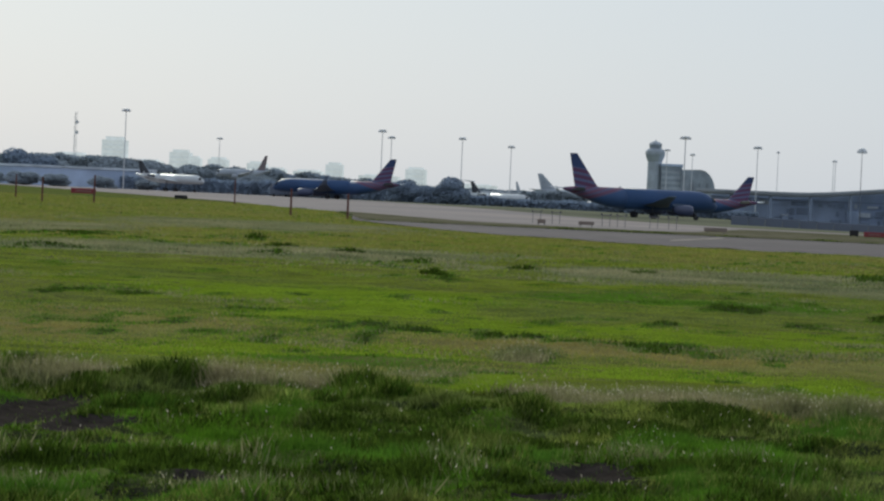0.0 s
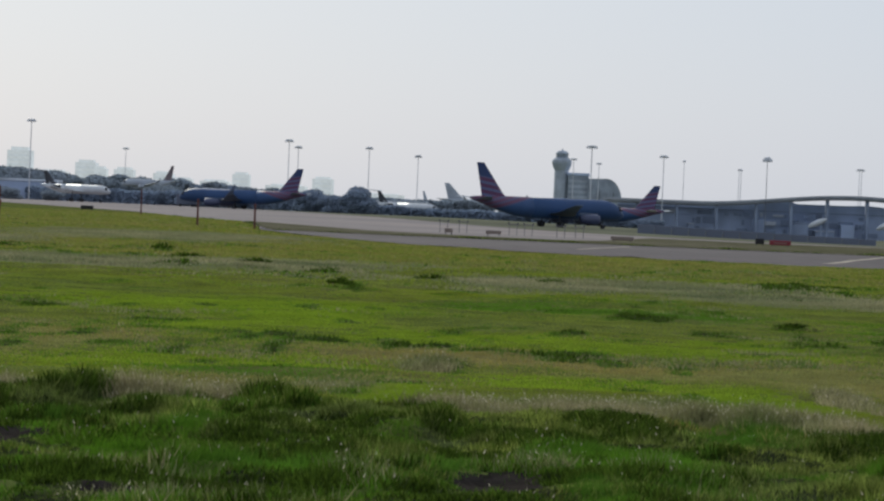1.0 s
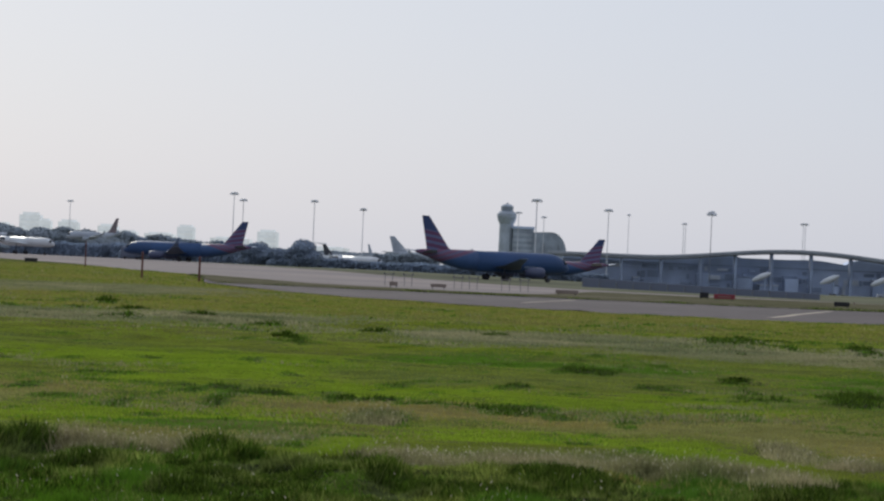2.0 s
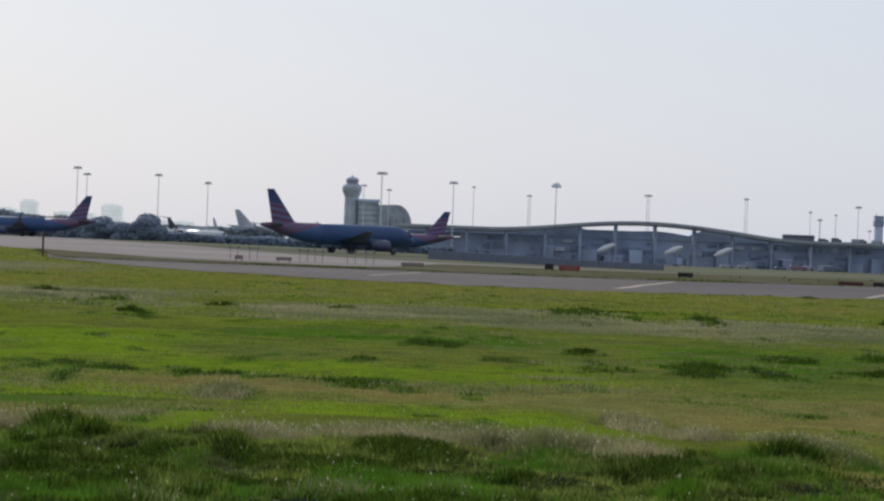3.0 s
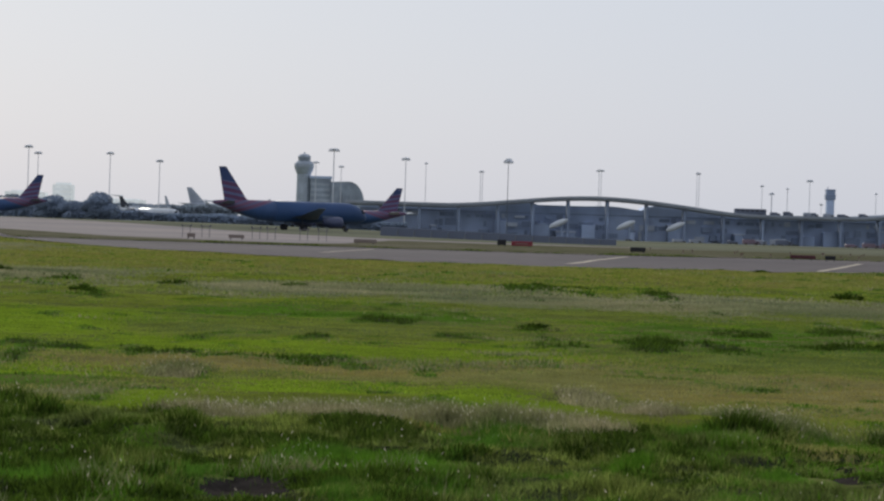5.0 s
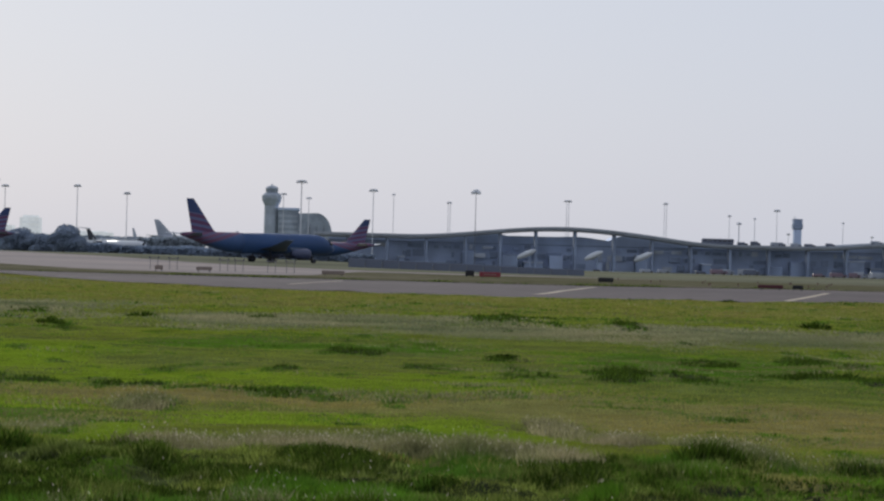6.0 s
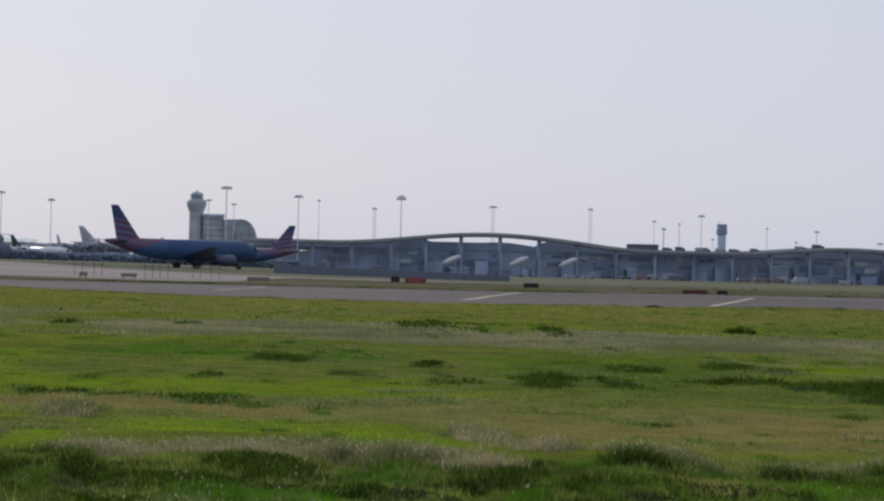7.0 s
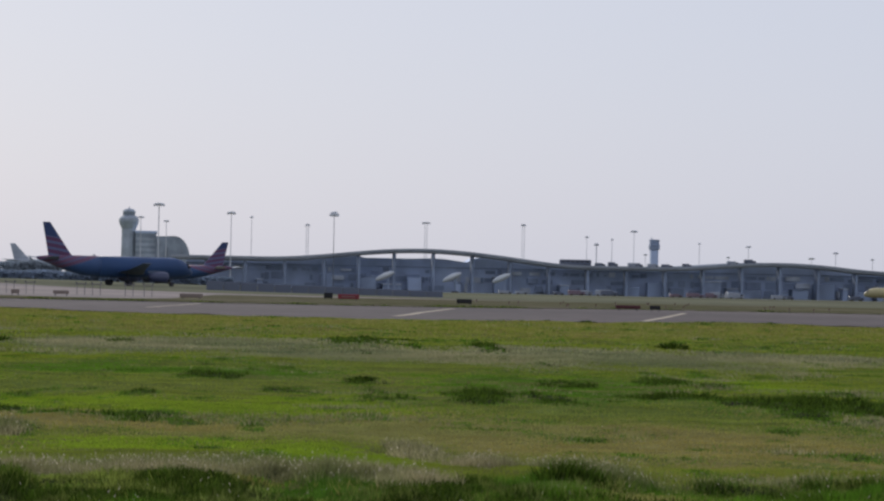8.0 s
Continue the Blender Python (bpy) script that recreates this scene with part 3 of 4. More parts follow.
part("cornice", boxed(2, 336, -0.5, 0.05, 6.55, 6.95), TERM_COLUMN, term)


def jet_bridge(x, y, z):
    ob = thing("jet_bridge", pose(x, y, lie(x, y), 0, 0, -20), "white sloping boarding bridge on a grey column", "jet bridge", "boarding bridges")
    zz = z - lie(x, y)
    rings = []
    for s, k in ((-1, 0.3), (-0.75, 0.7), (-0.1, 1.0), (0.5, 0.9), (1, 0.45)):
        rings.append([Vector((s * 3.7, u * 1.5 * k, zz + s * 1.5 + v * 1.35 * k)) for u, v in [(math.cos(a), math.sin(a)) for a in [i * math.pi / 5 for i in range(10)]]])
    part("tunnel", loft(bmesh.new(), rings), WHITE_PAINT, ob, smooth=True)
    part("column", tube(bmesh.new(), (1.5, 0, 0), (1.5, 0, zz), 0.4), TERM_COLUMN, ob)
    part("base", boxed(0.3, 2.7, -1.2, 1.2, 0, 0.7, bevel=0.1), DARK_METAL, ob)


for x, z in ((81.5, 2.8), (108.6, 2.9), (128.5, 2.9)):
    jet_bridge(x, 1128, z)

bus = thing("bus", pose(161, 1146, deck_top(161)), "dark bus stopped on the elevated roadway", "bus")
part("body", boxed(-6.5, 6.5, -1.25, 1.25, 0.4, 2.7, bevel=0.25), VAN_DARK, bus)
part("windscreen", boxed(6.4, 6.56, -1.1, 1.1, 1.2, 2.4), GLASS_DARK, bus)
for i in range(6):
    part("window", boxed(-6 + i * 2, -4.4 + i * 2, -1.3, -1.2, 1.5, 2.3), GLASS_DARK, bus)
for i, xx in enumerate((-4.3, 4.3)):
    for s in (-1.1, 1.1):
        part("wheel", loft(bmesh.new(), [circle((xx, s + d, 0.5), 0.5, "y", 12) for d in (-0.15, 0.15)]), TYRE, bus)

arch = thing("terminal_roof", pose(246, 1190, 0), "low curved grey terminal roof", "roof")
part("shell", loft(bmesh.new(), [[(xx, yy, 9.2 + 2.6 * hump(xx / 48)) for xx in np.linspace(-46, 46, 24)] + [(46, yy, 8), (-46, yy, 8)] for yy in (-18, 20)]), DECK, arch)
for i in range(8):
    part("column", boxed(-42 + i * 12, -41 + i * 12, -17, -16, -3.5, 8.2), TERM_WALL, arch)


# ---- service vehicles ----
def van(x, y, paint, length=5.2, height=2.3, label="white service van parked on the apron", z=None, group="apron vehicles"):
    ob = thing("service_van", parked(x, y, rv.uniform(-15, 15)) if z is None else pose(x, y, z), label, "van", group)
    L = length / 2
    part("body", boxed(-L, L * 0.45, -1.0, 1.0, 0.45, height, bevel=0.12), paint, ob)
    part("cab", boxed(L * 0.45, L, -0.95, 0.95, 0.45, height * 0.72, bevel=0.2), paint, ob)
    part("windscreen", boxed(L * 0.5, L * 0.8, -0.98, 0.98, height * 0.5, height * 0.68), GLASS_DARK, ob)
    for xx in (-L * 0.6, L * 0.6):
        for s in (-0.9, 0.9):
            part("wheel", loft(bmesh.new(), [circle((xx, s + d, 0.4), 0.4, "y", 10) for d in (-0.13, 0.13)]), TYRE, ob)


rv = random.Random(11)
for i in range(20):
    paint, lab = rv.choice(((VAN_WHITE, "white service van parked on the apron"), (VAN_WHITE, "white service van parked on the apron"), (VAN_RED, "red tug parked on the apron"), (VAN_DARK, "dark service truck parked on the apron")))
    van(rv.uniform(0, 1) ** 0.6 * 190 + 95, rv.uniform(1060, 1115), paint, rv.uniform(4, 7), rv.uniform(1.5, 2.6), lab)
for x in (171, 176, 184.5, 187, 193, 199, 207, 226, 233):
    van(x, 1143 + rv.uniform(-1, 3), rv.choice((VAN_DARK, VAN_DARK, VAN_WHITE)), rv.uniform(3.8, 5), rv.uniform(1.5, 2.2), "small vehicle standing on the elevated roadway", deck_top(x) + 0.02, "vehicles on the roadway")
van(-117, 770, VAN_DARK, 5.5, 3.4, "dark box truck beside the hedge")


# ---- low concrete wall ----
bar = thing("blast_wall", pose(0, 0, 0), "low dark concrete wall along the taxiway", "wall")
seg = None
for i in range(3, 17):
    x = -3 + i * 3.0
    y = 496 + i * 0.2
    if seg is None:
        seg = part("panel", boxed(-1.47, 1.47, -0.2, 0.2, 0, 1.05, bevel=0.05), BARRIER, bar)
        seg.matrix_basis = pose(x, y, lie(x, y) - 0.05) @ Matrix.Diagonal((1, 1, 1.75 - 0.04 * i, 1))
    else:
        shared("panel", seg, bar, pose(x, y, lie(x, y) - 0.05) @ Matrix.Diagonal((1, 1, 1.75 - 0.04 * i, 1)))


# ---- airfield signs, lights and posts ----
def airfield_sign(x, y, w, h, face, label):
    ob = thing("airfield_sign", pose(x, y, lie(x, y) + 0.08, 0, 0, math.degrees(math.atan2(-x, y))), label, "sign", "airfield signs")
    part("panel", boxed(-w / 2, w / 2, -0.11, 0.11, 0.14, 0.14 + h, bevel=0.03), face, ob)
    for s in (-0.36, 0.36):
        part("leg", tube(bmesh.new(), (w * s, 0, -0.08), (w * s, 0, 0.16), 0.035, 0.035, 6), DARK_METAL, ob)
    if face is RED_SIGN:
        part("marking", boxed(-w * 0.3, w * 0.3, -0.118, -0.105, 0.14 + h * 0.4, 0.14 + h * 0.56), SIGN_PALE, ob, "faded marking bar")
    return ob


RS, BS, PS = "red airfield sign on short legs in the grass", "black airfield sign on short legs in the grass", "faded brownish airfield sign on short legs"
for x, y, w, h, f, lab in ((-90, 402.7, 3.6, 0.75, RED_SIGN, RS), (-69.8, 371.7, 1.7, 0.5, BLACK_SIGN, BS), (-10.2, 243.8, 1.35, 0.3, SIGN_PALE, PS), (-13.9, 240.5, 0.7, 0.35, SIGN_PALE, PS), (0.9, 233.5, 1.9, 0.32, SIGN_PALE, PS),
                           (15.0, 252, 1.9, 0.42, RED_SIGN, RS), (13.4, 256, 0.8, 0.5, BLACK_SIGN, BS), (23.1, 229, 1.25, 0.36, BLACK_SIGN, BS), (33.9, 212, 1.9, 0.26, DARK_RED_SIGN, "dark red airfield sign on short legs in the grass"), (35.9, 211.5, 0.8, 0.28, BLACK_SIGN, BS)):
    airfield_sign(x, y, w, h, f, lab)


def marker_post(x, y, h):
    ob = thing("marker_post", pose(x, y, lie(x, y)), "weathered red-brown post standing in the grass", "post", "marker posts")
    part("pole", tube(bmesh.new(), (0, 0, -0.1), (0, 0, h), 0.09, 0.08, 8), POST_RED, ob)
    part("cap", tube(bmesh.new(), (0, 0, h), (0, 0, h + 0.1), 0.12, 0.05, 8), POST_RED, ob)


for x, y, h in ((-72, 290, 2.4), (-59.8, 250.7, 2.2), (-57.5, 262, 2.6), (-57.3, 340.6, 3.0), (-33.9, 229.4, 2.1), (-27.8, 218.5, 1.9)):
    marker_post(x, y, h)


def light_stand(x, y):
    ob = thing("light_stand", pose(x, y, lie(x, y) + 0.08), "thin pale frangible light stand with paired legs", "light stand", "approach light stands")
    for s in (-0.35, 0.35):
        part("leg", tube(bmesh.new(), (s, 0, -0.05), (s, 0, 1.0), 0.03, 0.03, 6), STAND_GREY, ob)
    part("crossbar", boxed(-0.5, 0.5, -0.03, 0.03, 0.97, 1.03), STAND_GREY, ob)
    for s in (-0.42, 0.42):
        part("lamp", tube(bmesh.new(), (s, 0, 1.03), (s, 0, 1.16), 0.07, 0.05, 8), DARK_METAL, ob)


for x, y in ((-15.6, 262), (-13.8, 262), (-9.0, 258), (-7.6, 258), (-4.6, 256), (-2.9, 256)):
    light_stand(x, y)


def edge_light(x, y):
    ob = thing("edge_light", pose(x, y, lie(x, y) + 0.1), "small stubby brown runway edge light", "runway light", "runway edge lights")
    part("stem", tube(bmesh.new(), (0, 0, -0.05), (0, 0, 0.16), 0.05, 0.04, 6), SIGN_PALE, ob)
    part("lens", tube(bmesh.new(), (0, 0, 0.16), (0, 0, 0.26), 0.07, 0.04, 6), POST_RED, ob)


re_ = random.Random(5)
for i in range(26):
    edge_light(25 + i * 1.2 + re_.uniform(-0.3, 0.3), 240 + re_.uniform(-18, 25))


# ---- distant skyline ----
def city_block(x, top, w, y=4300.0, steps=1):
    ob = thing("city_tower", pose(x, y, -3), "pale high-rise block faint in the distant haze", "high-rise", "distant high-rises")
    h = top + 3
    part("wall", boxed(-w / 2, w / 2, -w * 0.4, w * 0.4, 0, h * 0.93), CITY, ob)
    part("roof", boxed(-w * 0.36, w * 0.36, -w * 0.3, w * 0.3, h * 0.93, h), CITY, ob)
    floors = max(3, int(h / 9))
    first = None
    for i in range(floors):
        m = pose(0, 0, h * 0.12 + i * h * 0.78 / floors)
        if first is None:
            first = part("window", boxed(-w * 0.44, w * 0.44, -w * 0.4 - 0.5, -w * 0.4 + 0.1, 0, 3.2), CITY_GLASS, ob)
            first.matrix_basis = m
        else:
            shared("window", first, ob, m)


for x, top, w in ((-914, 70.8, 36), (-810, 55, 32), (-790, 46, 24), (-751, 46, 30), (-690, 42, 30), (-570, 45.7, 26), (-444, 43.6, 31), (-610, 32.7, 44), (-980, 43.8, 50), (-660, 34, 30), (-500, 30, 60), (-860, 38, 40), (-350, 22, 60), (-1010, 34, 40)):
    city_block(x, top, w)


# ---- low buildings on the far side ----
def shed(x, y, w, h, label, mat):
    ob = thing("shed", pose(x, y, lie(x, y)), label, "shed", "low airport sheds")
    part("wall", boxed(-w / 2, w / 2, -5, 5, 0, h * 0.88), mat, ob)
    part("roof", boxed(-w / 2 - 0.3, w / 2 + 0.3, -5.4, 5.4, h * 0.88, h, bevel=0.15), TERM_PALE, ob)
    for i in range(int(w / 6)):
        part("door", boxed(-w / 2 + 1.5 + i * 6, -w / 2 + 5 + i * 6, -5.12, -4.9, 0, h * 0.62), TERM_WALL, ob)


shed(-258, 1040, 104, 7.6, "long low grey cargo shed behind bushes", TERM_WALL)
shed(-150, 1060, 9, 7.0, "small white flat-roofed shed", WHITE_PAINT)
shed(-118, 1020, 12, 4.6, "low grey shed behind the trees", TERM_WALL)
shed(-86, 1150, 20, 5.4, "low pale shed far behind the hedge", TERM_PALE)


# ---- trees ----
def crown_mesh(r, blobs, leaves, size):
    """Leaf clumps scattered over the shells of several lobes."""
    co, faces = [], []
    for k in range(leaves):
        cx, cy, cz, rr = blobs[r.randrange(len(blobs))]
        d = Vector((r.gauss(0, 1), r.gauss(0, 1), r.gauss(0, 1))).normalized() * rr * r.uniform(0.86, 1.06)
        c = Vector((cx, cy, cz)) + d
        out = (d.normalized() + Vector((r.gauss(0, 0.45), r.gauss(0, 0.45), r.gauss(0, 0.45)))).normalized()
        u = out.orthogonal().normalized()
        v = out.cross(u)
        s = size * r.uniform(0.6, 1.3)
        n0 = len(co)
        co += [c + u * s, c + v * s * 0.7, c - u * s, c - v * s * 0.7]
        faces.append((n0, n0 + 1, n0 + 2, n0 + 3))
    me = bpy.data.meshes.new("crown")
    me.from_pydata([tuple(c) for c in co], [], faces)
    return me


def make_tree(seed, leaf):
    r = random.Random(seed)
    ob = thing("tree", pose(0, 0, -60), "rounded dark green broadleaf tree behind the airfield", "tree", "trees behind the airfield")
    bm = bmesh.new()
    tube(bm, (0, 0, -0.2), (0.02, 0, 0.38), 0.045, 0.028, 7)
    part("trunk", bm, BARK, ob)
    blobs = []
    for i in range(9):
        a = r.uniform(0, 6.28)
        d = r.uniform(0.08, 0.34)
        blobs.append((math.cos(a) * d, math.sin(a) * d, r.uniform(0.14, 0.74), r.uniform(0.20, 0.28)))
    for i in range(4):
        part("limb", tube(bmesh.new(), (0, 0, 0.25), blobs[i][:3], 0.022, 0.008, 5), BARK, ob)
    me = crown_mesh(r, blobs, 5000, 0.036)
    me.materials.append(leaf)
    c = new("crown", me)
    c.parent = ob
    return ob


stock = [make_tree(s, HAZED_LEAF) for s in (3, 8, 21)]
far_stock = [make_tree(s, HAZED_LEAF_FAR) for s in (5, 13)]


def plant(src, x, y, top, w, turn):
    h = (top - lie(x, y)) / 0.98
    m = Matrix.Translation((x, y, lie(x, y) - 0.02)) @ Euler((0, 0, turn)).to_matrix().to_4x4() @ Matrix.Diagonal((w * 1.25, w * 1.25, h, 1))
    return copy_thing(src, m)


rt = random.Random(9)
for i, (x, y, top, w) in enumerate(((-268, 1082, 13.4, 17), (-255, 1085, 11.0, 15), (-281, 1080, 12.0, 16), (-121.9, 891.7, 7.05, 7), (-113, 892.9, 6.0, 8), (-104, 893, 6.4, 9), (-96.5, 896, 6.9, 10), (-90, 860, 5.2, 8),
                                    (-72.3, 797, 7.5, 9), (-69.5, 757, 6.3, 9), (-125.4, 840.7, 6.6, 5.4), (-88, 822, 6.0, 8), (-82, 815, 4.9, 7), (-136, 905, 4.8, 9), (-76, 770, 4.6, 6))):
    plant(stock[i % 3], x, y, top, w, rt.uniform(0, 6))
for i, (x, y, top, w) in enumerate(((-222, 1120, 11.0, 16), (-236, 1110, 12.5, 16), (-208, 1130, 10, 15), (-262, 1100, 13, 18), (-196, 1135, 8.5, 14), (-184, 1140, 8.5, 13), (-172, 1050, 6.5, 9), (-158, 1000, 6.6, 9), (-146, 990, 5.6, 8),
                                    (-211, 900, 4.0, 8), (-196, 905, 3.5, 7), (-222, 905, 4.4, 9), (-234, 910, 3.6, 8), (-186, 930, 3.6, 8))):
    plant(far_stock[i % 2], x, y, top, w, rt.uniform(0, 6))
for ob in stock + far_stock:
    for c in list(ob.children_recursive):
        bpy.data.objects.remove(c)
    bpy.data.objects.remove(ob)


# ---- hedge along the far taxiway ----
def hedge(points, leaves, size, high, name="hedge", mat=None, label="low dark green hedge of bushes along the taxiway"):
    r = random.Random(31)
    co, faces = [], []
    xs_, ys_ = [p[0] for p in points], [p[1] for p in points]
    for k in range(leaves):
        x = r.uniform(xs_[0], xs_[-1])
        y = float(np.interp(x, xs_, ys_)) + r.uniform(-3, 3)
        top = high(x) * (0.75 + 0.5 * (0.5 + 0.5 * noise.noise(Vector((x * 0.12, 0.0, 2.0)))))
        c = Vector((x, y, lie(x, y) + r.uniform(0.0, 1.0) ** 0.8 * top))
        u = Vector((r.gauss(0, 1), r.gauss(0, 1), r.gauss(0, 1))).normalized()
        v = u.orthogonal().normalized()
        s = size * r.uniform(0.6, 1.4)
        n0 = len(co)
        co += [c + u * s, c + v * s * 0.7, c - u * s, c - v * s * 0.7]
        faces.append((n0, n0 + 1, n0 + 2, n0 + 3))
    me = bpy.data.meshes.new(name)
    me.from_pydata([tuple(c) for c in co], [], faces)
    me.materials.append(mat or HAZED_LEAF)
    return tagged(new(name, me), label, name.replace("_", " "), kind="stuff")


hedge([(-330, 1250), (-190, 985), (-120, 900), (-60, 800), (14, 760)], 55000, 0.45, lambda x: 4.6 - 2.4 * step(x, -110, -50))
hedge([(-340, 1190), (-180, 1210), (-50, 1190)], 36000, 0.9, lambda x: 13.0 - 2.5 * step(x, -260, -230) - 4.5 * step(x, -200, -110), "far_woods", HAZED_LEAF_FAR, "hazy grey-green line of distant woods")


# ---- field grass ----
rng = np.random.default_rng(7)
LAT = rng.random((257, 257))


def value_noise(x, y):
    xi, yi = np.floor(x).astype(int), np.floor(y).astype(int)
    fx, fy = x - xi, y - yi
    fx, fy = fx * fx * (3 - 2 * fx), fy * fy * (3 - 2 * fy)
    a, b = LAT[xi % 256, yi % 256], LAT[(xi + 1) % 256, yi % 256]
    c, d = LAT[xi % 256, (yi + 1) % 256], LAT[(xi + 1) % 256, (yi + 1) % 256]
    return (a * (1 - fx) + b * fx) * (1 - fy) + (c * (1 - fx) + d * fx) * fy


def rough(x, y, s, k=3):
    out, amp, tot = 0.0, 1.0, 0.0
    for i in range(k):
        out = out + amp * value_noise(x / s * 2 ** i + 17.3 * i, y / s * 2 ** i + 5.1 * i)
        tot += amp
        amp *= 0.5
    return out / tot


def spots(x, y, rows):
    """Flat-topped ragged ellipses: centre, half width, half depth."""
    out = np.zeros_like(x)
    for cx, cy, rx, ry in rows:
        d = ((x - cx) / rx) ** 2 + ((y - cy) / ry) ** 2
        out = np.maximum(out, 1 / (1 + (d * 0.8) ** 2))
    return out


# patches of the field: centre, half width, half depth in metres
BRIGHT = ((-2.6, 47.0, 2.45, 3.01), (0.2, 45.9, 1.84, 2.54), (2.5, 44.7, 1.07, 2.08), (-5.8, 51.5, 1.24, 5.98), (-0.45, 36.8, 1.32, 1.87), (1.81, 34.7, 0.83, 2.63), (-2.46, 32.4, 0.45, 1.46), (-4.32, 38.6, 0.77, 1.31), (-5.77, 38.7, 2.33, 2.55), (-6.7, 48.8, 1.07, 2.47), (-8.2, 59.5, 3.57, 4.73), (7.0, 59.6, 1.79, 4.21), (8.0, 58.6, 1.52, 4.6), (12.2, 61.0, 1.1, 3.81), (2.4, 49.4, 1.19, 1.72))
LUSH = ((6.9, 57.7, 1.73, 6.93), (8.0, 54.6, 1.42, 4.02), (1.7, 60.9, 1.58, 3.2), (9.1, 57.6, 0.92, 6.43), (-1.9, 64.8, 2.59, 3.61), (-4.51, 36.3, 1.16, 0.93), (0.12, 24.2, 0.73, 1.12), (-2.4, 21.6, 0.4, 0.5), (3.73, 28.9, 0.41, 1.03), (-4.68, 19.4, 0.35, 0.6))
DRY = ((-1.5, 42.2, 2.7, 1.41), (1.3, 40.4, 1.62, 1.98), (3.1, 40.3, 1.61, 2.75), (5.3, 38.8, 2.17, 3.94), (6.78, 38.3, 1.07, 4.27), (-3.53, 35.3, 1.13, 1.31), (-9.3, 42.2, 1.86, 3.0), (-4.09, 34.1, 1.09, 2.18), (5.34, 38.8, 2.02, 3.26), (8.0, 38.2, 1.68, 3.39), (1.3, 28.0, 0.73, 1.86), (0.62, 30.4, 0.36, 1.13), (8.94, 37.2, 1.19, 3.43), (4.62, 26.6, 0.59, 1.23))
PALE = ((-0.5, 86.0, 5.51, 7.39), (5.8, 77.1, 4.01, 5.05), (11.3, 78.0, 4.06, 7.04), (-18.3, 90.9, 5.46, 6.3), (-30.4, 126.0, 4.03, 10.59), (-10.7, 97.4, 3.51, 7.2), (10.6, 77.2, 4.02, 5.07), (17.6, 80.3, 3.21, 4.95), (-25.6, 159.2, 6.37, 16.53))
FRINGE = ((-0.36, 30.4, 0.91, 1.13), (-1.45, 30.3, 0.55, 1.13), (0.49, 30.3, 0.73, 1.13), (1.55, 29.6, 0.71, 1.22), (2.26, 28.7, 0.46, 1.01), (3.53, 32.5, 0.33, 0.75), (4.58, 32.5, 0.39, 0.75), (4.6, 29.3, 0.35, 0.46), (-4.77, 29.0, 0.35, 0.6), (-6.61, 28.9, 0.52, 1.17), (-4.08, 30.0, 0.36, 0.8), (-2.49, 40.0, 0.32, 1.13), (3.07, 36.4, 0.36, 1.83))
# weed streaks; the thinnest, around 43 m, draw the shade under small steps
STREAK_NEAR = ((5.9, 88.8, 1.6, 4.1), (9.1, 83.3, 0.37, 3.62), (-5.3, 84.3, 0.51, 3.11), (-6.9, 73.0, 0.58, 3.68), (0.5, 65.9, 0.4, 1.92), (0.9, 59.6, 1.07, 1.57), (3.9, 58.5, 0.53, 1.81), (3.8, 50.0, 0.6, 1.11), (5.6, 51.7, 0.52, 1.88), (6.5, 50.2, 0.32, 1.77), (8.2, 58.7, 0.71, 1.53), (10.5, 60.5, 0.61, 2.55), (9.0, 50.8, 0.51, 1.37), (-4.4, 44.5, 0.27, 0.53), (-0.6, 50.2, 0.22, 0.68), (-1.3, 43.1, 0.77, 0.42), (-0.2, 42.4, 0.51, 0.4), (-2.9, 44.2, 0.43, 0.35), (-4.5, 44.3, 0.36, 0.36))
STREAK_FAR = ((9.0, 51.4, 0.62, 1.63), (10.0, 50.5, 0.81, 1.79), (11.0, 48.7, 0.97, 1.87), (11.9, 47.8, 0.48, 1.8), (5.3, 50.5, 0.61, 1.57), (6.6, 50.1, 0.35, 1.33), (10.8, 60.7, 0.36, 1.63), (10.5, 62.9, 0.31, 2.08), (19.4, 78.3, 0.34, 2.69), (8.9, 81.6, 0.29, 2.92), (-12.1, 50.6, 0.71, 1.36), (-11.5, 53.5, 0.43, 1.52), (-21.1, 87.0, 0.7, 3.31), (-17.6, 111.2, 0.31, 6.36), (-14.0, 91.9, 0.74, 3.68), (-9.0, 88.7, 0.53, 3.44), (-5.5, 45.5, 0.55, 0.74), (-24.9, 111.9, 2.69, 5.42))
BANK = ((9.6, 51.0, 1.0, 1.1), (10.9, 49.2, 1.1, 1.3), (12.2, 47.8, 1.0, 1.4), (13.4, 46.6, 1.0, 1.4), (5.4, 50.9, 0.5, 0.9))
CLUMP = ((-5.78, 28.7, 0.29, 0.44), (-5.31, 29.0, 0.29, 0.45), (-4.78, 29.5, 0.32, 0.47), (-6.1, 27.8, 0.22, 0.55), (-6.86, 28.7, 0.4, 0.59), (-3.56, 29.3, 0.23, 0.61), (-3.15, 28.8, 0.17, 0.45), (-1.65, 27.7, 0.22, 0.41), (-0.94, 26.6, 0.32, 0.51), (3.17, 29.7, 0.3, 0.63), (2.53, 26.0, 0.23, 0.48), (3.07, 25.8, 0.21, 0.47), (3.97, 28.5, 0.29, 0.44), (4.67, 29.7, 0.18, 0.39))
